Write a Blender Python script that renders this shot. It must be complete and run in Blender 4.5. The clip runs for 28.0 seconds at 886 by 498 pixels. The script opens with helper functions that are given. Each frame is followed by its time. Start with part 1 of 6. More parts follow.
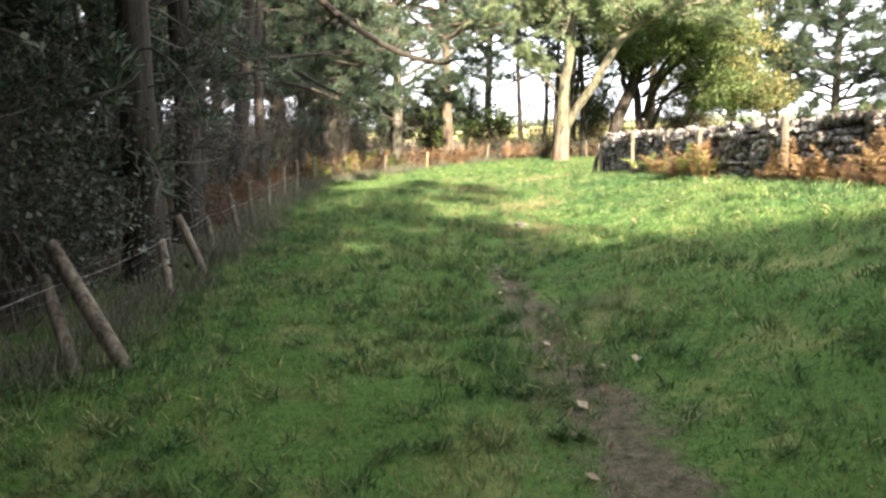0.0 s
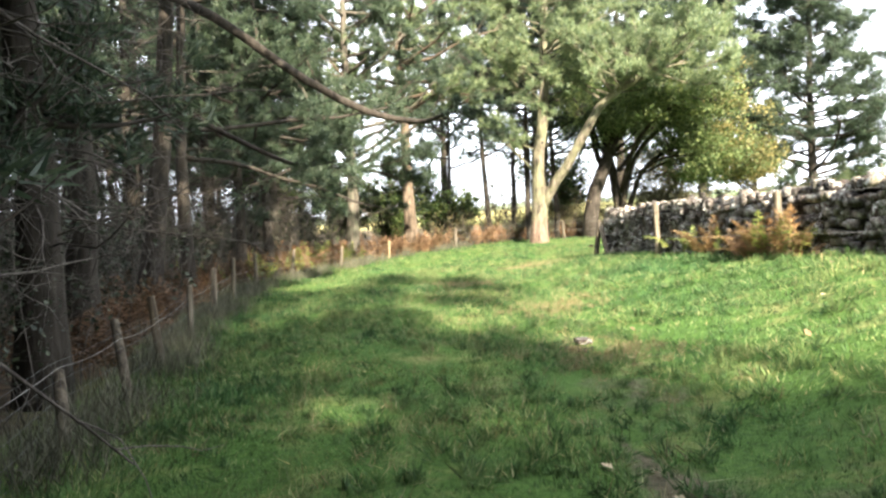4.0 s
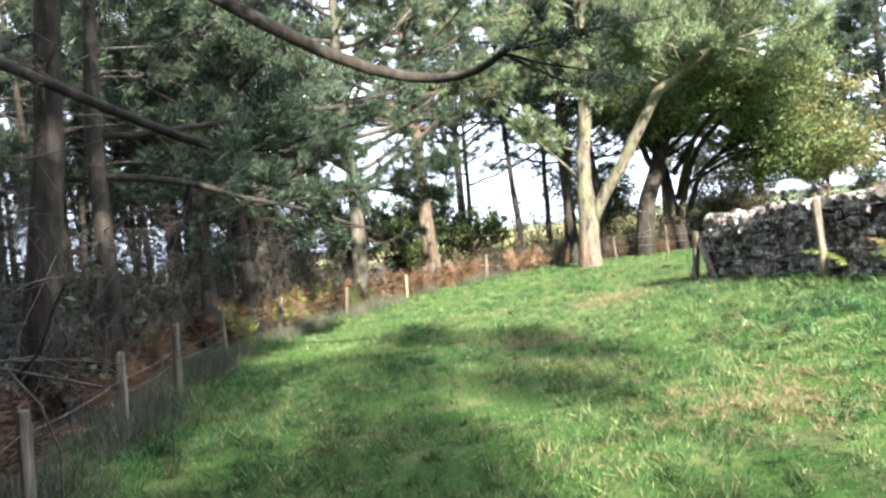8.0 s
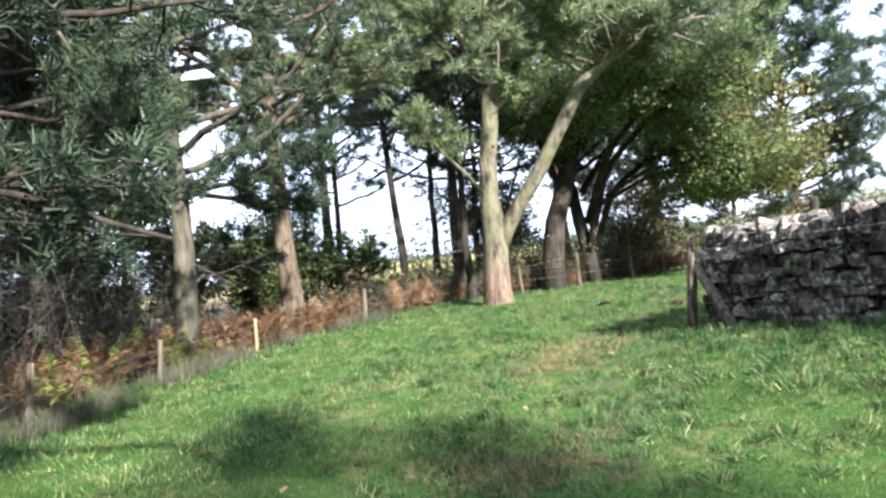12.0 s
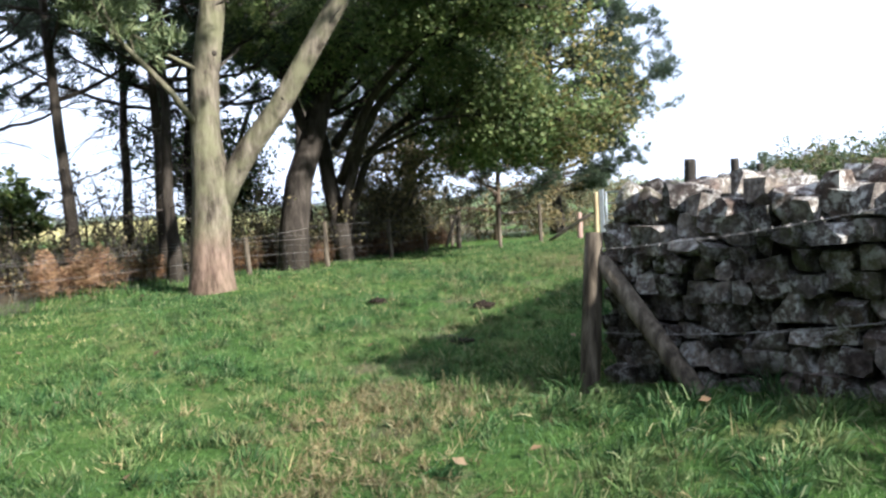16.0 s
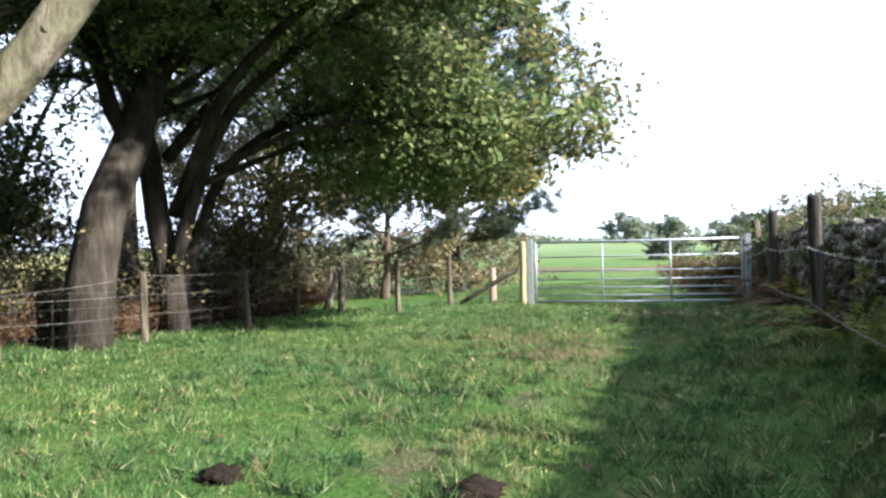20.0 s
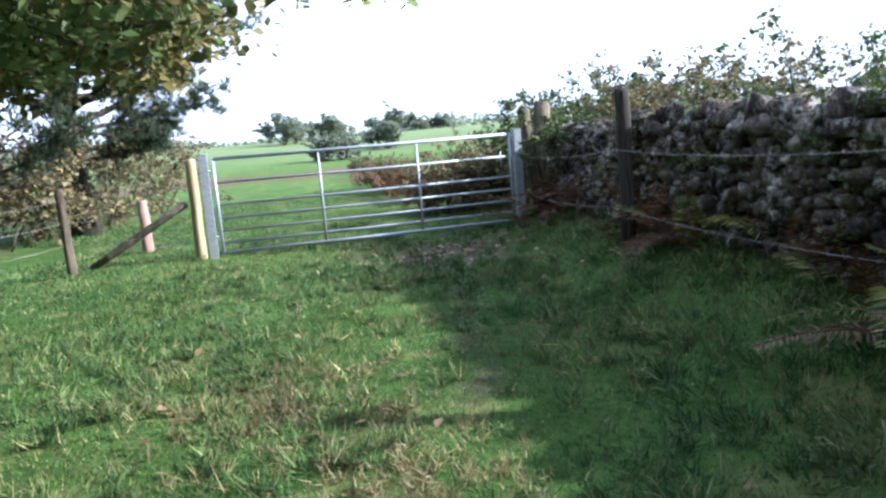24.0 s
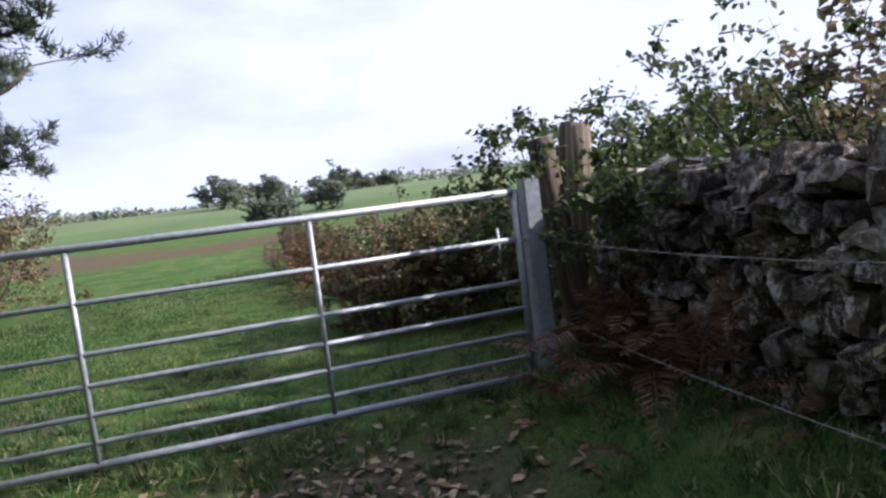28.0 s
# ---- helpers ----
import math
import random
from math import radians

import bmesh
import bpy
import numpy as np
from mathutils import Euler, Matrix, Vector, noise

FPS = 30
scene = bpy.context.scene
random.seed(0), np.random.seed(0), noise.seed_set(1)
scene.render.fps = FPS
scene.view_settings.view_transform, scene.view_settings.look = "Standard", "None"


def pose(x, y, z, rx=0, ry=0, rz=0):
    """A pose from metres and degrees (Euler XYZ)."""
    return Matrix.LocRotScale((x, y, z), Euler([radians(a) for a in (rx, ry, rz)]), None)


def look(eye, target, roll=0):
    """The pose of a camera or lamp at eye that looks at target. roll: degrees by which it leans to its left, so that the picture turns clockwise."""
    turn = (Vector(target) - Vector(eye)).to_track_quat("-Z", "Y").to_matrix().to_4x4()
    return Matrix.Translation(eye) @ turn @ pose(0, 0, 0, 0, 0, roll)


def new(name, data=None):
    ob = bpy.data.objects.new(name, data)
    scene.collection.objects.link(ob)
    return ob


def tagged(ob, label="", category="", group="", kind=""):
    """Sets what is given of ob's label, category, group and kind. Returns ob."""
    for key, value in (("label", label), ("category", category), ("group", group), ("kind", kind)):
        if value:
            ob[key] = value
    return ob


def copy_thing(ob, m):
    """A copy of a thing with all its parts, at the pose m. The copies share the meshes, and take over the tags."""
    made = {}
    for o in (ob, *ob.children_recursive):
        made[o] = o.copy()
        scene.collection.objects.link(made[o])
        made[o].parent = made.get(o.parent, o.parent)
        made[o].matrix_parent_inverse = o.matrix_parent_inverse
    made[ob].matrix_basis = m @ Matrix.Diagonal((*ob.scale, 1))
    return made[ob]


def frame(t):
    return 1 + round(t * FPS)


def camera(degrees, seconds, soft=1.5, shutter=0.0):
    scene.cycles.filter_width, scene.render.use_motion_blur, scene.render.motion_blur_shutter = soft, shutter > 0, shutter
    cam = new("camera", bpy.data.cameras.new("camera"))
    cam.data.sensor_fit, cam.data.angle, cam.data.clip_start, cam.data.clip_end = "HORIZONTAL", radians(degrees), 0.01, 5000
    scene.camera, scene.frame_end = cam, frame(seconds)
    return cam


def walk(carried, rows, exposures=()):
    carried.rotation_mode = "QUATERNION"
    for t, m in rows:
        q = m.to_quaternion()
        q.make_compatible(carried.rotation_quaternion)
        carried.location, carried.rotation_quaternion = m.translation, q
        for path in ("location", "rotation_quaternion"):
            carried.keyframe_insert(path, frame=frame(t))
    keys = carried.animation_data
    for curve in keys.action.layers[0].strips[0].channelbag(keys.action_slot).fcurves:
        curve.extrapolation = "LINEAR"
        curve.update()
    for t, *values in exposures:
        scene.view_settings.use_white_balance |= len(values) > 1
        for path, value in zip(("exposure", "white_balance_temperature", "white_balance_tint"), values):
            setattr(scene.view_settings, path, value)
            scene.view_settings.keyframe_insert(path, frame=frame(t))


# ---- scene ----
cam = camera(62.2, 28.0, soft=2.5)
PATH = [
    (0, (0.93, -0.86, 1.44), (0.789, 1.11, 1.123), -0.3),
    (0.5, (0.82, -0.37, 1.42), (0.598, 1.605, 1.2), -2.4),
    (1, (0.73, 0.1, 1.4), (0.427, 2.072, 1.256), 0.5),
    (1.5, (0.648, 0.517, 1.39), (0.697, 2.516, 1.354), -2.5),
    (2, (0.498, 0.938, 1.385), (0.37, 2.933, 1.433), -3.4),
    (2.5, (0.363, 1.389, 1.347), (0.424, 3.388, 1.388), -0.8),
    (3, (0.257, 1.844, 1.327), (0.01, 3.829, 1.321), -3.8),
    (3.5, (0.138, 2.315, 1.285), (0.104, 4.313, 1.202), -1.7),
    (5.5, (-0.181, 4.637, 1.44), (-0.112, 6.634, 1.359), -4.2),
    (6, (-0.18, 5.227, 1.407), (-0.05, 7.222, 1.356), -9.3),
    (6.5, (-0.234, 5.8, 1.373), (-0.077, 7.793, 1.358), -2.8),
    (7, (-0.293, 6.361, 1.334), (-0.193, 8.358, 1.368), -4.9),
    (7.5, (-0.368, 6.904, 1.355), (-0.461, 8.902, 1.399), -4.7),
    (8, (-0.45, 7.48, 1.342), (-0.457, 9.48, 1.331), -6.3),
    (8.5, (-0.498, 8.066, 1.348), (-0.552, 10.065, 1.324), -4.0),
    (9, (-0.54, 8.617, 1.315), (-0.403, 10.612, 1.339), 0.1),
    (9.5, (-0.521, 9.208, 1.324), (-0.422, 11.205, 1.381), -1.7),
    (10, (-0.546, 9.835, 1.299), (-0.355, 11.826, 1.296), 1.8),
    (10.5, (-0.537, 10.396, 1.303), (-0.296, 12.381, 1.252), -5.6),
    (11, (-0.599, 10.981, 1.323), (-0.34, 12.963, 1.361), -1.6),
    (11.5, (-0.584, 11.564, 1.304), (-0.295, 13.542, 1.356), -5.4),
    (13.5, (-0.261, 13.91, 1.195), (0.291, 15.832, 1.197), -3.9),
    (14, (-0.103, 14.47, 1.245), (0.461, 16.387, 1.159), -4.9),
    (14.5, (0.079, 15.024, 1.244), (0.759, 16.901, 1.123), -6.2),
    (15, (0.336, 15.58, 1.27), (1.184, 17.391, 1.226), -5.5),
    (15.5, (0.534, 16.16, 1.255), (1.5, 17.91, 1.224), -0.7),
    (16, (0.806, 16.673, 1.259), (1.845, 18.379, 1.16), -3.2),
    (16.5, (1.011, 17.243, 1.253), (2.064, 18.94, 1.136), 1.0),
    (17, (1.238, 17.755, 1.236), (2.288, 19.452, 1.111), -3.2),
    (17.5, (1.423, 18.287, 1.237), (2.468, 19.991, 1.176), -0.1),
    (18, (1.684, 18.8, 1.224), (2.83, 20.438, 1.141), -5.0),
    (18.5, (1.939, 19.316, 1.24), (3.067, 20.963, 1.124), -2.4),
    (19, (2.245, 19.822, 1.258), (3.538, 21.341, 1.124), -6.5),
    (19.5, (2.582, 20.36, 1.301), (3.846, 21.9, 1.12), -6.1),
    (20, (2.891, 20.857, 1.308), (4.245, 22.329, 1.33), -1.3),
    (20.5, (3.347, 21.407, 1.316), (4.764, 22.817, 1.348), -3.9),
    (22.5, (4.934, 23.292, 1.399), (6.615, 24.371, 1.306), -5.2),
    (23, (5.425, 23.665, 1.423), (7.137, 24.681, 1.222), -3.8),
    (23.5, (5.969, 23.996, 1.466), (7.755, 24.86, 1.212), -5.0),
    (24, (6.477, 24.273, 1.519), (8.316, 25.004, 1.229), -4.9),
    (24.5, (7.036, 24.57, 1.541), (8.926, 25.153, 1.238), -5.4),
    (25, (7.64, 24.829, 1.575), (9.513, 25.466, 1.28), -3.4),
    (25.5, (8.296, 25.052, 1.55), (10.214, 25.58, 1.35), -0.6),
    (26, (8.941, 25.201, 1.563), (10.898, 25.559, 1.364), -6.0),
    (26.5, (9.583, 25.445, 1.601), (11.546, 25.813, 1.507), 0.7),
    (27, (10.201, 25.631, 1.576), (12.113, 26.197, 1.429), -3.1),
    (27.5, (10.834, 25.865, 1.574), (12.719, 26.518, 1.423), 1.0),
    (28, (11.383, 26.02, 1.588), (13.285, 26.619, 1.433), -7.1),
]
walk(cam, [(t, look(eye, target, roll)) for t, eye, target, roll in PATH], [(0, 2.85, 6700, 13), (1, 3.15, 6700, 12), (3.5, 2.75, 6550, 10), (8, 2.5, 5800, 12), (11, 2.25, 5600, 13), (14, 1.7, 5650, 13), (17, 1.6, 5550, 14), (20, 1.9, 5650, 13), (22.5, 1.1, 5550, 17), (23.2, 1.1, 5500, 17), (24, 1.75, 5200, 16), (25, 2.1, 5000, 18), (26, 1.95, 5000, 19), (27, 0.85, 5450, 23), (28, 0.8, 5650, 25)])

# ---- light ----
SUN_TO = Vector((0.30, -0.954, 0.56)).normalized()
sun = new("sun", bpy.data.lights.new("sun", "SUN"))
sun.data.energy, sun.data.angle, sun.data.color = 5.0, radians(1.4), (1.0, 0.9, 0.72)
sun.matrix_world = look(SUN_TO * 60, (0, 0, 0))
world = bpy.data.worlds.new("world")
scene.world = world
world.use_nodes = True
wn = world.node_tree.nodes
wl = world.node_tree.links
wn.clear()
w_out, w_bg = wn.new("ShaderNodeOutputWorld"), wn.new("ShaderNodeBackground")
w_sky, w_mix, w_noise, w_ramp = wn.new("ShaderNodeTexSky"), wn.new("ShaderNodeMixRGB"), wn.new("ShaderNodeTexNoise"), wn.new("ShaderNodeValToRGB")
w_coord, w_map = wn.new("ShaderNodeTexCoord"), wn.new("ShaderNodeMapping")
w_sky.sky_type, w_sky.sun_disc = "NISHITA", False
w_sky.sun_elevation, w_sky.sun_rotation = math.asin(SUN_TO.z), math.atan2(SUN_TO.x, SUN_TO.y)
w_sky.dust_density, w_sky.air_density = 2.0, 1.0
w_map.inputs["Scale"].default_value = (1.0, 1.0, 2.6)
w_noise.inputs["Scale"].default_value, w_noise.inputs["Detail"].default_value = 2.2, 6.0
w_ramp.color_ramp.elements[0].position, w_ramp.color_ramp.elements[1].position = 0.36, 0.50
w_ramp.color_ramp.elements[0].color, w_ramp.color_ramp.elements[1].color = (0.65,) * 3 + (1,), (1, 1, 1, 1)
w_mix.inputs["Color2"].default_value = (10.3, 11.0, 12.0, 1)
wl.new(w_coord.outputs["Generated"], w_map.inputs["Vector"])
wl.new(w_map.outputs["Vector"], w_noise.inputs["Vector"])
wl.new(w_noise.outputs["Fac"], w_ramp.inputs["Fac"])
wl.new(w_ramp.outputs["Color"], w_mix.inputs["Fac"])
wl.new(w_sky.outputs["Color"], w_mix.inputs["Color1"])
wl.new(w_mix.outputs["Color"], w_bg.inputs["Color"])
w_bg.inputs["Strength"].default_value = 0.056
wl.new(w_bg.outputs["Background"], w_out.inputs["Surface"])


# ---- materials ----
def smooth(a, b, v):
    t = np.clip((v - a) / (b - a), 0, 1)
    return t * t * (3 - 2 * t)


class Mat:
    """A node material: a principled surface with noise-driven colour, bump and, for leaves, light through it."""

    def __init__(self, name, roughness=0.8, metallic=0.0, spec=0.3):
        self.m = bpy.data.materials.new(name)
        self.m.use_nodes = True
        self.nodes, self.links = self.m.node_tree.nodes, self.m.node_tree.links
        self.bsdf = self.nodes["Principled BSDF"]
        self.out = self.nodes["Material Output"]
        self.bsdf.inputs["Roughness"].default_value = roughness
        self.bsdf.inputs["Metallic"].default_value = metallic
        self.bsdf.inputs["Specular IOR Level"].default_value = spec
        self.co = self.nodes.new("ShaderNodeTexCoord")

    def put(self, kind, **values):
        n = self.nodes.new(kind)
        for key, v in values.items():
            n.inputs[key.replace("_", " ")].default_value = v
        return n

    def vec(self, scale=(1, 1, 1), where="Object"):
        m = self.nodes.new("ShaderNodeMapping")
        m.inputs["Scale"].default_value = scale
        spot = self.nodes.new("ShaderNodeNewGeometry").outputs["Position"] if where == "Position" else self.co.outputs[where]
        self.links.new(spot, m.inputs["Vector"])
        return m.outputs["Vector"]

    def noise(self, scale, detail=4.0, rough=0.6, stretch=(1, 1, 1), where="Object"):
        n = self.put("ShaderNodeTexNoise", Scale=scale, Detail=detail, Roughness=rough)
        self.links.new(self.vec(stretch, where), n.inputs["Vector"])
        return n.outputs["Fac"]

    def ramp(self, fac, stops):
        r = self.nodes.new("ShaderNodeValToRGB")
        e = r.color_ramp.elements
        while len(e) < len(stops):
            e.new(0.5)
        for slot, (p, c) in zip(e, stops):
            slot.position, slot.color = p, (*c, 1)
        self.links.new(fac, r.inputs["Fac"])
        return r.outputs["Color"]

    def mix(self, fac, a, b, mode="MIX"):
        n = self.nodes.new("ShaderNodeMixRGB")
        n.blend_type = mode
        for slot, v in (("Fac", fac), ("Color1", a), ("Color2", b)):
            if isinstance(v, (int, float)):
                n.inputs[slot].default_value = v
            elif isinstance(v, tuple):
                n.inputs[slot].default_value = (*v, 1)
            else:
                self.links.new(v, n.inputs[slot])
        return n.outputs["Color"]

    def math(self, op, a, b=0.0):
        n = self.nodes.new("ShaderNodeMath")
        n.operation = op
        for k, v in enumerate((a, b)):
            if isinstance(v, (int, float)):
                n.inputs[k].default_value = v
            else:
                self.links.new(v, n.inputs[k])
        return n.outputs[0]

    def random(self):
        return self.nodes.new("ShaderNodeObjectInfo").outputs["Random"]

    def island(self):
        return self.nodes.new("ShaderNodeNewGeometry").outputs["Random Per Island"]

    def colour(self, c):
        self.links.new(c, self.bsdf.inputs["Base Color"])
        self.last = c
        return self

    def bump(self, height, strength=0.5, distance=0.01):
        b = self.nodes.new("ShaderNodeBump")
        b.inputs["Strength"].default_value, b.inputs["Distance"].default_value = strength, distance
        self.links.new(height, b.inputs["Height"])
        self.links.new(b.outputs["Normal"], self.bsdf.inputs["Normal"])
        return self

    def leafy(self, share=0.35):
        t, s = self.nodes.new("ShaderNodeBsdfTranslucent"), self.nodes.new("ShaderNodeMixShader")
        self.links.new(self.last, t.inputs["Color"])
        s.inputs["Fac"].default_value = share
        self.links.new(self.bsdf.outputs["BSDF"], s.inputs[1])
        self.links.new(t.outputs["BSDF"], s.inputs[2])
        self.links.new(s.outputs["Shader"], self.out.inputs["Surface"])
        return self


def leaf_material(name, dark, mid, light, share=0.35, patch=0.6):
    m = Mat(name, 0.55, spec=0.35)
    own = m.ramp(m.island(), [(0.0, dark), (0.5, mid), (1.0, light)])
    big = m.ramp(m.noise(patch, 2.0), [(0.3, (0.6, 0.62, 0.6)), (0.7, (1.25, 1.2, 1.1))])
    return m.colour(m.mix(1.0, own, big, "MULTIPLY")).leafy(share).m


def bark_material(name, dark, mid, light, scale=9.0, moss=None):
    m = Mat(name, 0.9, spec=0.15)
    grain = m.noise(scale, 6.0, 0.65, (1, 1, 0.22))
    big = m.noise(1.3, 3.0)
    c = m.ramp(grain, [(0.3, dark), (0.5, mid), (0.72, light)])
    c = m.mix(1.0, c, m.ramp(big, [(0.3, (0.65, 0.63, 0.6)), (0.7, (1.2, 1.18, 1.15))]), "MULTIPLY")
    if moss:
        c = m.mix(m.ramp(m.noise(2.4, 4.0), [(0.45, (0, 0, 0)), (0.65, (0.7, 0.7, 0.7))]), c, moss)
    return m.colour(c).bump(grain, 0.9, 0.03).m


BARK_PINE = bark_material("pine_bark", (0.045, 0.034, 0.026), (0.112, 0.086, 0.064), (0.21, 0.168, 0.13))
m = Mat("forked_pine_bark", 0.9, spec=0.15)
fork_grain = m.noise(8.0, 6.0, 0.68, (1, 1, 0.25))
fork_tone = m.ramp(fork_grain, [(0.38, (0.04, 0.033, 0.024)), (0.5, (0.112, 0.095, 0.072)), (0.64, (0.2, 0.172, 0.132))])
fork_tone = m.mix(m.ramp(m.noise(2.4, 4.0), [(0.4, (0, 0, 0)), (0.62, (0.7, 0.7, 0.7))]), fork_tone, (0.15, 0.15, 0.085))
fork_sep = m.put("ShaderNodeSeparateXYZ")
m.links.new(m.co.outputs["Object"], fork_sep.inputs["Vector"])
flaky = m.math("SUBTRACT", m.math("ADD", 0.85, m.math("MULTIPLY", m.noise(3.0, 4.0), 0.9)), fork_sep.outputs["Z"])
fork_tone = m.mix(m.ramp(flaky, [(0.25, (0, 0, 0)), (0.8, (0.75, 0.75, 0.75))]), fork_tone, m.ramp(fork_grain, [(0.38, (0.075, 0.048, 0.036)), (0.64, (0.225, 0.15, 0.115))]))
BARK_FORK = m.colour(fork_tone).bump(fork_grain, 1.0, 0.04).m
BARK_DARK = bark_material("dark_bark", (0.018, 0.015, 0.013), (0.042, 0.036, 0.03), (0.085, 0.074, 0.063))
BARK_GREY = bark_material("grey_bark", (0.032, 0.028, 0.024), (0.088, 0.077, 0.064), (0.17, 0.15, 0.125), 9.0, (0.07, 0.08, 0.05))
TWIG = bark_material("dead_twig", (0.04, 0.034, 0.03), (0.085, 0.075, 0.066), (0.16, 0.145, 0.13), 20.0)
# Shade is put into the first needle tone, sunlight into the second.
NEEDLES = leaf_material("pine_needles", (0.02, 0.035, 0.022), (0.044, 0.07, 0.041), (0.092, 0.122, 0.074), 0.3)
NEEDLES_LIT = leaf_material("sunlit_pine_needles", (0.06, 0.092, 0.045), (0.14, 0.195, 0.1), (0.29, 0.335, 0.18), 0.35)
LEAF_OAK = leaf_material("broad_leaves", (0.065, 0.108, 0.04), (0.16, 0.23, 0.088), (0.31, 0.36, 0.15), 0.6, 0.8)
LEAF_GOLD = leaf_material("autumn_leaves", (0.075, 0.085, 0.03), (0.165, 0.16, 0.058), (0.3, 0.25, 0.1), 0.4)
LEAF_BUSH = leaf_material("bramble_leaves", (0.028, 0.05, 0.016), (0.06, 0.1, 0.03), (0.15, 0.18, 0.06), 0.35, 1.5)
LEAF_HEDGE = leaf_material("hedge_leaves", (0.07, 0.068, 0.038), (0.15, 0.14, 0.07), (0.29, 0.23, 0.12), 0.35, 0.5)
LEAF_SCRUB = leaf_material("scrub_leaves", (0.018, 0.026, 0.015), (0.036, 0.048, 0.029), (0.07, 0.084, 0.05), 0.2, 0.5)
# Haze of the distance is put into these paler, greyer leaves.
LEAF_FAR = leaf_material("hazed_far_leaves", (0.11, 0.14, 0.11), (0.19, 0.23, 0.17), (0.27, 0.3, 0.22), 0.3, 0.15)
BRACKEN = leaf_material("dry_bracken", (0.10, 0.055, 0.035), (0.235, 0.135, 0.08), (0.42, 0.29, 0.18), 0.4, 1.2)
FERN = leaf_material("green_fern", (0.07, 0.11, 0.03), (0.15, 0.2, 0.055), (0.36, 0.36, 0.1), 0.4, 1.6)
# Sunlight put into the tone: more orange for the bracken against the wall.
BRACKEN_LIT = leaf_material("sunlit_bracken", (0.1, 0.055, 0.03), (0.23, 0.135, 0.066), (0.42, 0.3, 0.15), 0.4, 1.2)
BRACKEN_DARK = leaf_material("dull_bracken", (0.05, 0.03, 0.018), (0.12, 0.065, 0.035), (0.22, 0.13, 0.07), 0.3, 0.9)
LITTER = leaf_material("fallen_leaves", (0.07, 0.042, 0.024), (0.17, 0.11, 0.062), (0.42, 0.34, 0.22), 0.15, 3.0)


def grass_material():
    m = Mat("grass_blades", 0.65, spec=0.15)
    own = m.ramp(m.island(), [(0.0, (0.03, 0.066, 0.026)), (0.45, (0.076, 0.15, 0.053)), (0.84, (0.135, 0.215, 0.085)), (0.94, (0.26, 0.285, 0.15)), (1.0, (0.42, 0.38, 0.24))])
    big = m.ramp(m.noise(0.55, 4.0, 0.65), [(0.32, (0.58, 0.76, 0.72)), (0.68, (1.36, 1.14, 1.0))])
    mid = m.ramp(m.noise(4.2, 5.0, 0.72), [(0.36, (0.26, 0.34, 0.31)), (0.5, (0.92, 0.95, 0.93)), (0.66, (1.55, 1.38, 1.3))])
    c = m.mix(1.0, m.mix(1.0, own, big, "MULTIPLY"), mid, "MULTIPLY")
    dry = m.ramp(m.noise(1.6, 5.0, 0.7), [(0.52, (0, 0, 0)), (0.68, (0.42, 0.42, 0.42))])
    return m.colour(m.mix(dry, c, (0.2, 0.2, 0.09))).leafy(0.35).m


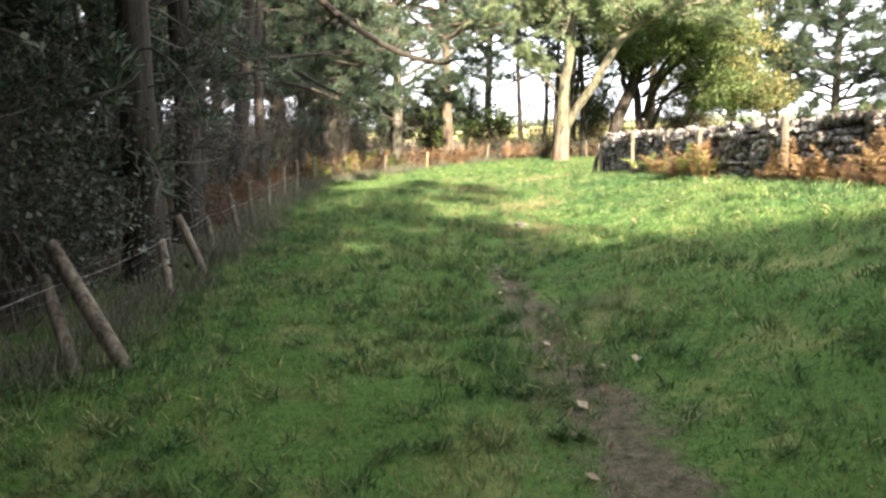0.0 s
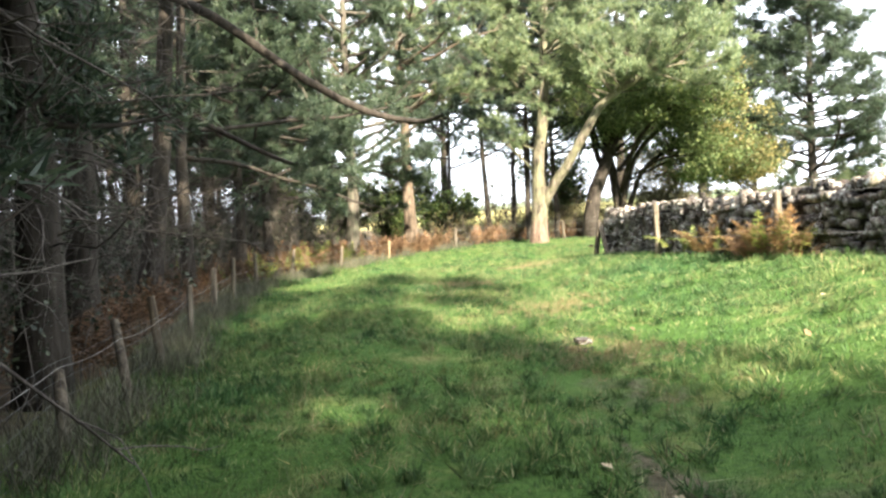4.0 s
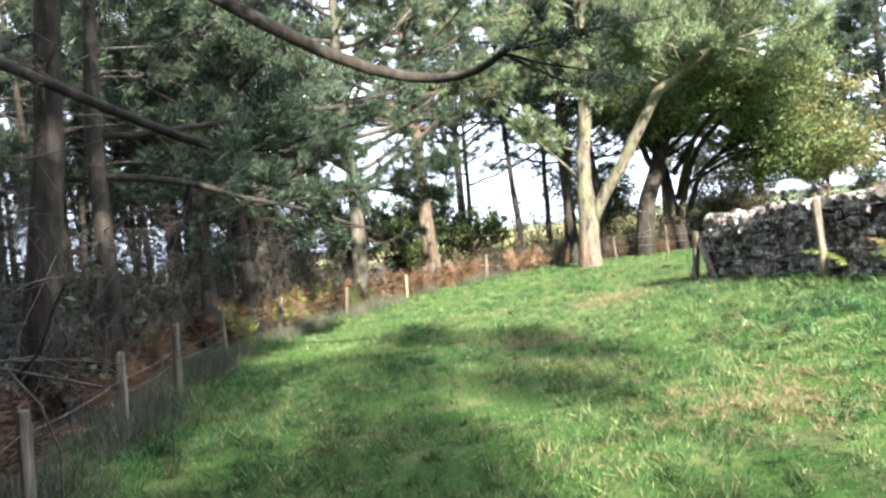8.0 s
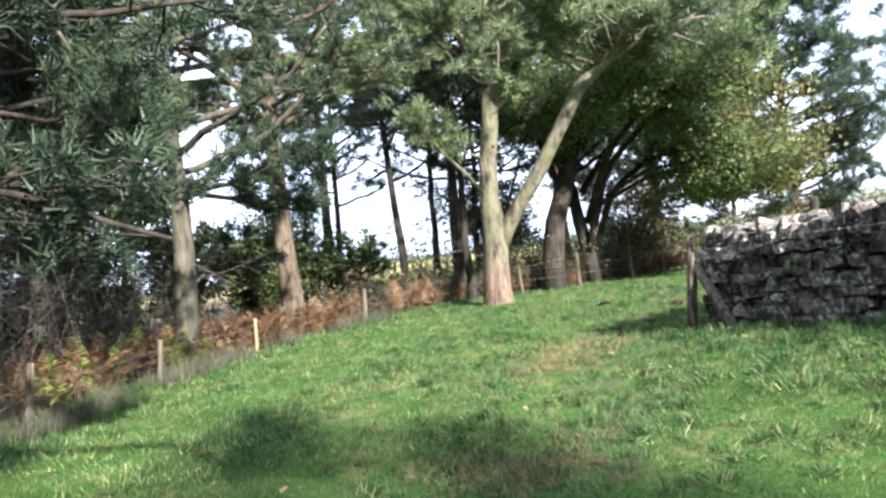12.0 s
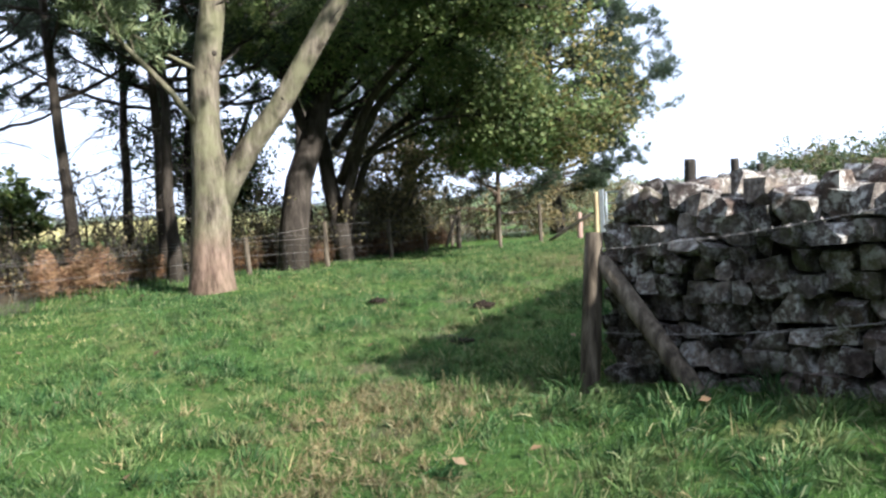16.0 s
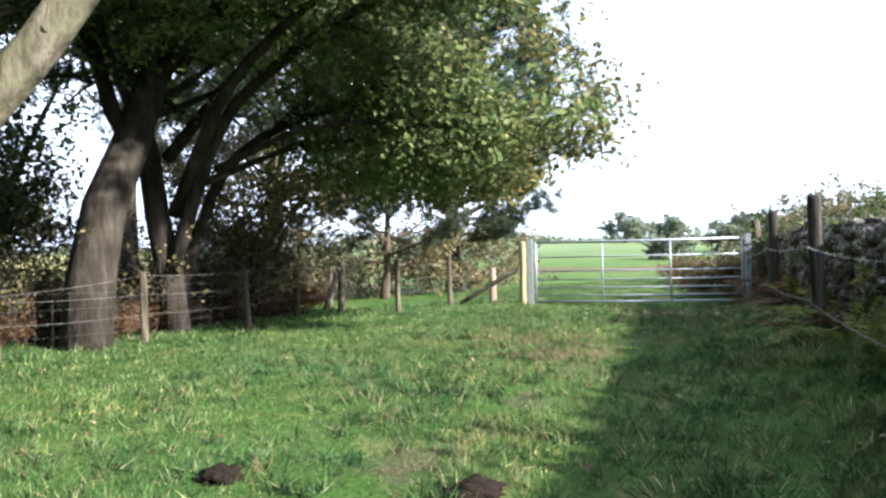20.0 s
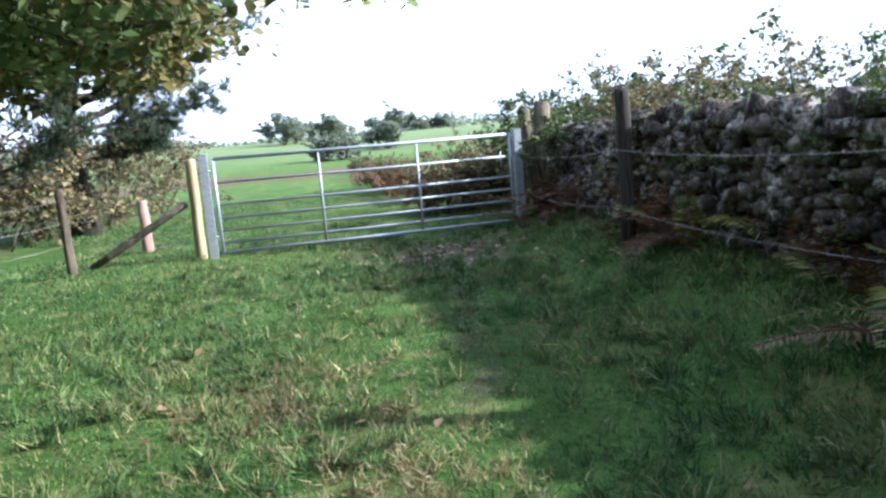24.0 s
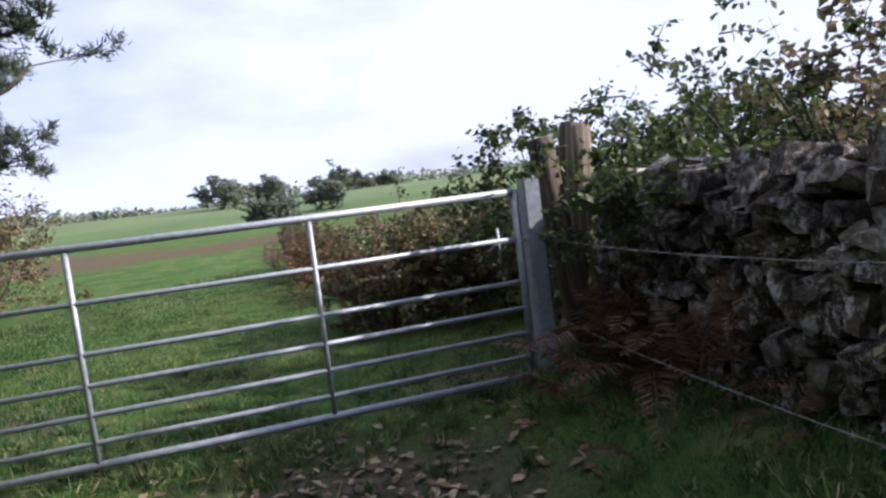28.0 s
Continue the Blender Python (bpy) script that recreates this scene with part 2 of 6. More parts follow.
def ground_material():
    m = Mat("meadow_soil_and_turf", 0.95, spec=0.1)
    fine = m.noise(26.0, 6.0, 0.75)
    turf = m.ramp(fine, [(0.28, (0.024, 0.05, 0.013)), (0.5, (0.058, 0.118, 0.027)), (0.75, (0.11, 0.18, 0.05))])
    turf = m.mix(1.0, turf, m.ramp(m.noise(0.45, 4.0, 0.6), [(0.3, (0.72, 0.8, 0.66)), (0.7, (1.25, 1.15, 1.1))]), "MULTIPLY")
    straw = m.ramp(m.noise(1.7, 5.0, 0.7), [(0.52, (0, 0, 0)), (0.7, (0.6, 0.6, 0.6))])
    turf = m.mix(straw, turf, (0.26, 0.235, 0.10))
    # the trodden track: its middle line x(y) as a ramp
    sep = m.put("ShaderNodeSeparateXYZ")
    m.links.new(m.co.outputs["Object"], sep.inputs["Vector"])
    along = m.math("DIVIDE", sep.outputs["Y"], 32.0)
    mid = m.ramp(along, [(0.0, (0.10,) * 3), (0.25, (0.075,) * 3), (0.5, (0.07,) * 3), (0.66, (0.18,) * 3), (0.75, (0.36,) * 3), (0.86, (0.94,) * 3)])
    off = m.math("ABSOLUTE", m.math("SUBTRACT", sep.outputs["X"], m.math("MULTIPLY", mid, 16.0)))
    band = m.math("SUBTRACT", 1.0, m.math("DIVIDE", off, 1.1))
    mud = m.math("ADD", m.math("MULTIPLY", band, 0.2), m.noise(1.15, 6.0, 0.65))
    mudmask = m.ramp(mud, [(0.66, (0, 0, 0)), (0.80, (0.85, 0.85, 0.85))])
    rut = m.math("ABSOLUTE", m.math("SUBTRACT", sep.outputs["X"], m.math("SUBTRACT", 1.75, m.math("MULTIPLY", sep.outputs["Y"], 0.12))))
    rut = m.math("SUBTRACT", m.math("MULTIPLY", m.noise(3.0, 5.0, 0.7), 0.62), m.math("ADD", rut, m.math("MULTIPLY", m.math("MAXIMUM", m.math("SUBTRACT", sep.outputs["Y"], 6.0), 0.0), 0.3)))
    mudmask = m.mix(1.0, mudmask, m.ramp(rut, [(0.08, (0, 0, 0)), (0.2, (0.9, 0.9, 0.9))]), "LIGHTEN")
    bare = m.put("ShaderNodeVectorMath")
    bare.operation = "DISTANCE"
    m.links.new(m.co.outputs["Object"], bare.inputs[0])
    bare.inputs[1].default_value = (14.2, 27.4, 0.3)
    bare = m.math("ADD", m.math("DIVIDE", bare.outputs["Value"], 2.2), m.math("MULTIPLY", m.noise(2.5, 5.0, 0.7), 0.5))
    mudmask = m.mix(1.0, mudmask, m.ramp(bare, [(0.5, (0.85, 0.85, 0.85)), (0.78, (0, 0, 0))]), "LIGHTEN")
    earth = m.ramp(m.noise(14.0, 5.0, 0.7), [(0.3, (0.035, 0.028, 0.02)), (0.7, (0.155, 0.125, 0.088))])
    c = m.mix(mudmask, turf, earth)
    # the woodland floor beyond the fence
    wood = m.ramp(m.noise(6.0, 5.0, 0.7), [(0.3, (0.03, 0.022, 0.014)), (0.55, (0.085, 0.062, 0.04)), (0.8, (0.17, 0.125, 0.08))])
    line = m.ramp(along, [(0.0, (0.30,) * 3), (0.3, (0.27,) * 3), (0.5, (0.20,) * 3), (0.62, (0.165,) * 3), (0.75, (0.28,) * 3), (0.86, (0.43,) * 3), (0.97, (0.62,) * 3)])
    inside = m.math("SUBTRACT", m.math("ADD", m.math("MULTIPLY", line, 16.0), -7.0), sep.outputs["X"])
    rag = m.math("ADD", inside, m.math("MULTIPLY", m.math("SUBTRACT", m.noise(2.2, 4.0), 0.5), 1.2))
    c = m.mix(m.ramp(m.math("MULTIPLY", rag, 1.6), [(0.0, (0, 0, 0)), (1.0, (1, 1, 1))]), c, wood)
    # far fields: brown bracken patches, pale stubble
    far = m.put("ShaderNodeVectorMath")
    far.operation = "DISTANCE"
    m.links.new(m.co.outputs["Object"], far.inputs[0])
    far.inputs[1].default_value = (8, 22, 0)
    dist = far.outputs["Value"]
    heath = m.ramp(m.noise(0.09, 4.0, 0.6), [(0.47, (0, 0, 0)), (0.56, (1, 1, 1))])
    ring = m.ramp(m.math("DIVIDE", dist, 100.0), [(0.16, (0, 0, 0)), (0.24, (1, 1, 1)), (0.50, (1, 1, 1)), (0.6, (0, 0, 0))])
    c = m.mix(m.mix(1.0, heath, ring, "MULTIPLY"), c, (0.105, 0.085, 0.045))
    field = m.ramp(m.math("DIVIDE", sep.outputs["X"], 100.0), [(0.25, (0.42, 0.37, 0.16)), (0.45, (0.135, 0.18, 0.085))])
    field = m.mix(1.0, field, m.ramp(m.noise(0.03, 4.0), [(0.35, (0.75, 0.8, 0.75)), (0.65, (1.2, 1.15, 1.1))]), "MULTIPLY")
    c = m.mix(m.ramp(m.math("DIVIDE", dist, 200.0), [(0.32, (0, 0, 0)), (0.5, (1, 1, 1))]), c, field)
    return m.colour(c).bump(fine, 0.8, 0.05).m


def stone_material(name, joined=False):
    m = Mat(name, 0.92, spec=0.2)
    world = "Position"
    grain = m.noise(26.0, 7.0, 0.74, where=world)
    c = m.ramp(grain, [(0.3, (0.03, 0.026, 0.024)), (0.5, (0.102, 0.087, 0.075)), (0.72, (0.25, 0.22, 0.19))])
    tone = m.ramp(m.island() if joined else m.random(), [(0.0, (0.35, 0.34, 0.36)), (0.3, (0.8, 0.68, 0.63)), (0.6, (0.95, 0.95, 0.95)), (1.0, (1.7, 1.66, 1.6))])
    c = m.mix(1.0, c, tone, "MULTIPLY")
    lichen = m.ramp(m.noise(17.0, 7.0, 0.8, where=world), [(0.5, (0, 0, 0)), (0.57, (0.9, 0.9, 0.9))])
    lichen = m.mix(1.0, lichen, m.ramp(m.noise(3.2, 4.0, where=world), [(0.38, (0.05, 0.05, 0.05)), (0.54, (1, 1, 1))]), "MULTIPLY")
    c = m.mix(lichen, c, (0.52, 0.51, 0.475))
    stain = m.ramp(m.noise(1.9, 5.0, 0.7, where=world), [(0.46, (1.1, 1.1, 1.1)), (0.6, (0.3, 0.29, 0.3))])
    c = m.mix(1.0, c, stain, "MULTIPLY")
    moss = m.ramp(m.noise(2.6, 5.0, 0.7, where=world), [(0.56, (0, 0, 0)), (0.66, (0.6, 0.6, 0.6))])
    c = m.mix(moss, c, (0.075, 0.085, 0.03))
    return m.colour(c).bump(grain, 0.7, 0.02).m


STONE = stone_material("field_stone")
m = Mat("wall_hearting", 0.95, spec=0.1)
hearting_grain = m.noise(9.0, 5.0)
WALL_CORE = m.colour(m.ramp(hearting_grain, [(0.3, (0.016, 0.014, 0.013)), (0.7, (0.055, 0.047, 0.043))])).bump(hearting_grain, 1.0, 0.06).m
m = Mat("weathered_post_wood", 0.88, spec=0.15)
post_grain = m.noise(7.0, 6.0, 0.65, (3, 3, 0.25))
post_tone = m.ramp(m.random(), [(0.0, (0.75, 0.72, 0.66)), (1.0, (1.5, 1.45, 1.36))])
WOOD = m.colour(m.mix(1.0, m.ramp(post_grain, [(0.36, (0.038, 0.032, 0.026)), (0.5, (0.098, 0.083, 0.066)), (0.66, (0.19, 0.167, 0.137))]), post_tone, "MULTIPLY")).bump(post_grain, 0.7, 0.01).m
# Post wood darkened: the shade on the backlit posts is put into its colour.
m = Mat("shaded_post_wood", 0.9, spec=0.12)
shaded_grain = m.noise(8.0, 6.0, 0.65, (3, 3, 0.22))
WOOD_SHADED = m.colour(m.ramp(shaded_grain, [(0.36, (0.018, 0.016, 0.014)), (0.5, (0.045, 0.04, 0.034)), (0.66, (0.095, 0.086, 0.072))])).bump(shaded_grain, 0.8, 0.012).m
m = Mat("new_post_wood", 0.8, spec=0.2)
new_grain = m.noise(7.0, 6.0, 0.65, (3, 3, 0.25))
WOOD_NEW = m.colour(m.ramp(new_grain, [(0.3, (0.19, 0.145, 0.085)), (0.5, (0.33, 0.265, 0.155)), (0.72, (0.46, 0.39, 0.25))])).bump(new_grain, 0.6, 0.008).m
m = Mat("reddish_post_wood", 0.8, spec=0.2)
red_grain = m.noise(7.0, 6.0, 0.65, (3, 3, 0.25))
WOOD_RED = m.colour(m.ramp(red_grain, [(0.3, (0.20, 0.125, 0.10)), (0.7, (0.42, 0.30, 0.245))])).bump(red_grain, 0.6, 0.008).m
m = Mat("galvanised_steel", 0.58, 0.6, 0.4)
zinc = m.noise(30.0, 5.0, 0.6)
ZINC = m.colour(m.ramp(zinc, [(0.3, (0.27, 0.3, 0.335)), (0.7, (0.4, 0.43, 0.46))])).bump(zinc, 0.15, 0.002).m
m = Mat("rusty_wire", 0.6, 0.6, 0.4)
WIRE = m.colour(m.ramp(m.noise(12.0, 3.0), [(0.35, (0.13, 0.11, 0.10)), (0.65, (0.32, 0.31, 0.30))])).m
m = Mat("dull_zinc_netting", 0.6, 0.4, 0.4)
NET = m.colour(m.ramp(m.noise(9.0, 3.0), [(0.35, (0.06, 0.06, 0.06)), (0.65, (0.15, 0.155, 0.155))])).m
m = Mat("dug_earth", 0.95, spec=0.1)
soil = m.noise(22.0, 6.0, 0.75)
EARTH = m.colour(m.ramp(soil, [(0.3, (0.01, 0.008, 0.006)), (0.7, (0.036, 0.026, 0.019))])).bump(soil, 1.0, 0.03).m
GRASS, GROUND = grass_material(), ground_material()
STRAW = leaf_material("dry_grass_blades", (0.1, 0.085, 0.042), (0.19, 0.165, 0.085), (0.31, 0.275, 0.15), 0.3, 1.5)
DEAD = leaf_material("dead_stalks", (0.04, 0.042, 0.03), (0.09, 0.092, 0.066), (0.19, 0.18, 0.13), 0.25, 1.5)


# ---- mesh helpers ----
def h(x, y):
    """The height of the ground."""
    x, y = np.asarray(x, float), np.asarray(y, float)
    z = 0.08 + smooth(1.1, 4.7, x) * (0.26 + 0.036 * np.clip(19 - y, 0, 16)) * (1 - smooth(18.5, 21.5, y - 0.48 * (x - 4)))
    z = z + 0.24 * smooth(20.5, 26, y) * smooth(-4, 3, x) - 0.09 * np.exp(-((x - 14.5) ** 2 + (y - 27.3) ** 2) / 5)
    face = (x - 4.05) * 0.485 - (y - 19.85) * 0.874
    z = z + 0.26 * smooth(-1.3, 0.1, face) * smooth(5.5, 9.5, x) * (1 - smooth(15.2, 17.5, x))
    z = z - 0.08 * smooth(1.2, 2.6, -x) * (1 - smooth(19, 25, y))
    z = z + 0.08 * np.exp(-((x - 13.4) ** 2 + (y - 30.1) ** 2) / 2.5)
    r = np.hypot(x - 8, y - 24)
    toward = smooth(0.3, 0.95, ((x - 8) * 0.80 + (y - 24) * 0.6) / (r + 1e-6))
    z = z + (0.7 + 2.7 * toward) * smooth(58, 140, r) + 5.0 * smooth(300, 1500, r)
    bumps = 0.018 * np.sin(2.1 * x + 0.7 * y) * np.sin(1.7 * y - 0.4 * x) + 0.012 * np.sin(5.3 * x + 1.1) * np.sin(4.7 * y + 0.3 * x)
    return z + bumps * (1 - smooth(30, 60, r)) + 0.25 * np.sin(x * 0.05) * np.sin(y * 0.043) * smooth(25, 60, r)


def hz(x, y):
    return float(h(x, y))


def mesh_np(name, V, F, material, shade=False):
    """A mesh from arrays of corners and triangles (or quads)."""
    V, F = np.asarray(V, np.float32), np.asarray(F, np.int32)
    me = bpy.data.meshes.new(name)
    me.vertices.add(len(V))
    me.vertices.foreach_set("co", V.ravel())
    me.loops.add(F.size)
    me.loops.foreach_set("vertex_index", F.ravel())
    me.polygons.add(len(F))
    me.polygons.foreach_set("loop_start", np.arange(0, F.size, F.shape[1], dtype=np.int32))
    if shade:
        me.polygons.foreach_set("use_smooth", np.ones(len(F), bool))
    me.update(calc_edges=True)
    me.validate()
    me.materials.append(material)
    return me


class Heap:
    """Collects pieces of one mesh."""

    def __init__(self):
        self.v, self.f, self.n = [], [], 0

    def add(self, v, f):
        self.v.append(np.asarray(v, float))
        self.f.append(np.asarray(f, int) + self.n)
        self.n += len(v)

    def mesh(self, name, material, shade=False):
        return mesh_np(name, np.concatenate(self.v), np.concatenate(self.f), material, shade)


def thing(name, label, category, group="", kind="", at=(0, 0, 0), data=None):
    ob = tagged(new(name, data), label, category, group, kind)
    ob.location = at
    return ob


def part(name, data, parent, label="", m=None):
    """One mesh object under a thing or a part."""
    ob = new(name, data)
    ob.parent = parent
    if m is not None:
        ob.matrix_local = m
    if label:
        ob["label"] = label
    return ob


def bm_mesh(name, bm, material, shade=False):
    me = bpy.data.meshes.new(name)
    for face in bm.faces:
        face.smooth = shade
    bm.to_mesh(me)
    bm.free()
    me.materials.append(material)
    return me


def tube(points, radii, sides=7, cap=True):
    """A tapered tube along points: corners and triangles."""
    P, R = np.asarray(points, float), np.asarray(radii, float)
    T = np.gradient(P, axis=0)
    T /= np.linalg.norm(T, axis=1)[:, None] + 1e-9
    ref = np.array((0.0, 0, 1)) if abs(T[:, 2]).mean() < 0.8 else np.array((1.0, 0, 0))
    A = np.cross(T, ref)
    A /= np.linalg.norm(A, axis=1)[:, None] + 1e-9
    B = np.cross(T, A)
    ang = np.linspace(0, 2 * np.pi, sides, endpoint=False)
    V = (P[:, None] + R[:, None, None] * (np.cos(ang)[None, :, None] * A[:, None] + np.sin(ang)[None, :, None] * B[:, None])).reshape(-1, 3)
    n = len(P)
    i, j = np.meshgrid(np.arange(n - 1), np.arange(sides), indexing="ij")
    a, b = (i * sides + j).ravel(), (i * sides + (j + 1) % sides).ravel()
    F = np.concatenate([np.stack([a, b, b + sides], 1), np.stack([a, b + sides, a + sides], 1)])
    if cap:
        V = np.concatenate([V, P[:1], P[-1:]])
        k = np.arange(sides)
        F = np.concatenate([F, np.stack([(k + 1) % sides, k, np.full(sides, n * sides)], 1),
                            np.stack([(n - 1) * sides + k, (n - 1) * sides + (k + 1) % sides, np.full(sides, n * sides + 1)], 1)])
    return V, F


def unit(v):
    return v / (np.linalg.norm(v, axis=-1, keepdims=True) + 1e-9)


def tufts(rng, centres, ways, blades, length, width, spread):
    """Needle tufts: narrow triangles that fan out from each centre along its way."""
    n = len(centres) * blades
    C, W = np.repeat(centres, blades, 0), np.repeat(ways, blades, 0)
    d = unit(W + spread * rng.normal(size=(n, 3)))
    side = unit(np.cross(d, rng.normal(size=(n, 3))))
    L = length * rng.uniform(0.6, 1.25, (n, 1))
    base = C + 0.25 * length * rng.normal(size=(n, 3))
    wv = side * width * 0.5
    V = np.stack([base - wv, base + wv, base + d * L], 1).reshape(-1, 3)
    return V, np.arange(3 * n).reshape(-1, 3)


def leaves(rng, centres, size, flat=0.6):
    """Pointed leaves, folded along the middle: two triangles each."""
    n = len(centres)
    nrm = unit(rng.normal(size=(n, 3)) + np.array((0, 0, flat * 2)))
    d = unit(np.cross(nrm, rng.normal(size=(n, 3))))
    s = np.cross(nrm, d)
    L = size * rng.uniform(0.6, 1.3, (n, 1))
    tip, tail = centres + d * L * 0.6, centres - d * L * 0.5
    a, b = centres + s * L * 0.36 + nrm * L * 0.1, centres - s * L * 0.36 + nrm * L * 0.1
    V = np.stack([tail, a, tip, b], 1).reshape(-1, 3)
    k = 4 * np.arange(n)[:, None]
    return V, np.concatenate([k + np.array([0, 1, 2]), k + np.array([0, 2, 3])])


def bough(rng, start, way, length, radius, steps=7, wander=0.16, lift=0.0):
    """The middle line and radii of a limb."""
    pts, d = [np.array(start, float)], unit(np.array(way, float))
    for _ in range(steps):
        d = unit(d + wander * rng.normal(size=3) + np.array((0, 0, lift)))
        pts.append(pts[-1] + d * length / steps)
    return np.array(pts), radius * np.linspace(1, 0.25, steps + 1) ** 0.8


def along(pts, t):
    f = t * (len(pts) - 1)
    k = np.minimum(f.astype(int), len(pts) - 2)
    return pts[k] + (f - k)[:, None] * (pts[k + 1] - pts[k])


# ---- ground ----
def ground_mesh():
    def axis(lo, hi, mid_lo, mid_hi, step):
        core = np.arange(mid_lo, mid_hi + step / 2, step)
        out_hi = mid_hi + np.geomspace(0.6, hi - mid_hi, 44)
        out_lo = mid_lo - np.geomspace(0.6, mid_lo - lo, 44)[::-1]
        return np.concatenate([out_lo, core, out_hi])

    X, Y = axis(-2600, 2600, -8, 20, 0.25), axis(-2600, 2600, -4, 36, 0.25)
    gx, gy = np.meshgrid(X, Y, indexing="ij")
    V = np.stack([gx, gy, h(gx, gy)], -1).reshape(-1, 3)
    ny = len(Y)
    i, j = np.meshgrid(np.arange(len(X) - 1), np.arange(ny - 1), indexing="ij")
    k = (i * ny + j).ravel()
    return mesh_np("ground", V, np.stack([k, k + ny, k + ny + 1, k + 1], 1), GROUND, True)


ground = thing("ground", "grassy meadow ground with a trodden muddy track", "ground", kind="structure", data=ground_mesh())


# ---- dry stone walls ----
def stone_shapes(count, seed):
    """Roughly squared field stones of unit size, with broken corners and split faces."""
    rng, out = np.random.default_rng(seed), []
    for _ in range(count):
        bm = bmesh.new()
        bmesh.ops.create_cube(bm, size=1.0)
        for v in bm.verts:
            v.co += Vector(rng.uniform(-0.11, 0.11, 3))
        for _ in range(6):
            way = Vector(rng.choice((-1, 1), 3) * rng.uniform((0.35, 0.25, 0.35), (1, 1, 1))).normalized()
            far = max(v.co.dot(way) for v in bm.verts)
            cut = bmesh.ops.bisect_plane(bm, geom=bm.verts[:] + bm.edges[:] + bm.faces[:], plane_co=way * far * rng.uniform(0.72, 0.93), plane_no=way, clear_outer=True)
            bmesh.ops.contextual_create(bm, geom=[e for e in cut["geom_cut"] if isinstance(e, bmesh.types.BMEdge)])
        bmesh.ops.triangulate(bm, faces=bm.faces[:])
        bmesh.ops.recalc_face_normals(bm, faces=bm.faces[:])
        out.append(bm_mesh("stone", bm, STONE))
    return out


STONES = stone_shapes(28, 5)


def lay_wall(name, label, line, tops, thick, seed, near, inward, ends=(False, False), grain=1.0, jumble=0.1):
    """A dry stone wall on the line of its seen face (inward: towards its core). near: distances along the line between which stones are parts."""
    rng = np.random.default_rng(seed)
    L = np.array(line, float)
    seg = np.linalg.norm(np.diff(L, axis=0), axis=1)
    at = np.concatenate([[0], np.cumsum(seg)])
    wall = thing(name, label, "wall", kind="structure")

    def spot(s):
        p = np.array([np.interp(s, at, L[:, 0]), np.interp(s, at, L[:, 1])])
        q = np.array([np.interp(s + 0.1, at, L[:, 0]), np.interp(s + 0.1, at, L[:, 1])]) - np.array([np.interp(s - 0.1, at, L[:, 0]), np.interp(s - 0.1, at, L[:, 1])])
        d = q / np.linalg.norm(q)
        return p, d, inward * np.array([-d[1], d[0]])

    def top(s):
        return np.interp(s, at, tops)

    # the hearting
    S = np.linspace(0.1, at[-1] - 0.1, int(at[-1] / 0.4))
    rows = []
    for s in S:
        p, d, n = spot(s)
        z0, z1 = hz(*p) - 0.25, top(s) - 0.1
        for off, z in ((0.15, z0), (0.16, z1), (thick - 0.16, z1), (thick - 0.15, z0)):
            rows.append((*(p + n * off), z))
    F = []
    for k in range(len(S) - 1):
        for e in range(4):
            a, b = 4 * k + e, 4 * k + (e + 1) % 4
            F.append((a, b, b + 4, a + 4))
    F += [(3, 2, 1, 0), tuple(4 * (len(S) - 1) + e for e in range(4))]
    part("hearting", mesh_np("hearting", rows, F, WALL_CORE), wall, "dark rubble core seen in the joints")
    spots = []

    def course(side, s0, s1):
        z, wave = -0.05, rng.uniform(0, 6, 3)
        while True:
            ch, wave = rng.uniform(0.11, 0.2) * grain, wave + rng.normal(0, 0.5, 3)
            s, placed = s0 + rng.uniform(-0.1, 0.05), False
            while s < s1:
                w = rng.choice((rng.uniform(0.09, 0.16), rng.uniform(0.13, 0.22), rng.uniform(0.18, 0.3))) * (1.2 if z < 0.2 else 1.0) * grain
                c = s + w / 2
                p, d, n = spot(min(max(c, 0), at[-1]))
                base = hz(*p)
                if base + z + ch * 0.7 < top(c):
                    placed = True
                    deep = rng.uniform(0.20, 0.28)
                    out = (deep / 2 - rng.uniform(-0.035, 0.06)) if side == 0 else thick - deep / 2 + rng.uniform(-0.01, 0.04)
                    q = p + n * out
                    spots.append((c, side, (*q, base + z + ch / 2 + grain * (0.03 * math.sin(3.1 * c + wave[0]) + 0.02 * math.sin(7.3 * c + wave[1])) + rng.normal(0, 0.012)), math.atan2(d[1], d[0]) + rng.normal(0, 0.12 + jumble), rng.normal(0, jumble), rng.normal(0, jumble), (w * rng.uniform(0.92, 1.06), deep, ch * rng.uniform(0.88, 1.12))))
                s += w + 0.008
            z += ch
            if not placed:
                break

    course(0, 0, at[-1])
    course(1, 0, at[-1])
    # capping stones, some set on edge
    s = 0.0
    while s < at[-1]:
        w = rng.uniform(0.08, 0.19)
        p, d, n = spot(s + w / 2)
        for off in (0.13, thick - 0.14):
            q = p + n * (off + rng.normal(0, 0.03))
            edge = rng.random() < 0.45
            spots.append((s + w / 2, 2, (*q, top(s + w / 2) + rng.uniform(-0.05, 0.06)), math.atan2(d[1], d[0]) + rng.normal(0, 0.35), rng.normal(0, 0.22), rng.normal(0, 0.22), (w, rng.uniform(0.14, 0.25), rng.uniform(0.13, 0.21) if edge else rng.uniform(0.09, 0.15))))
        s += w + 0.01
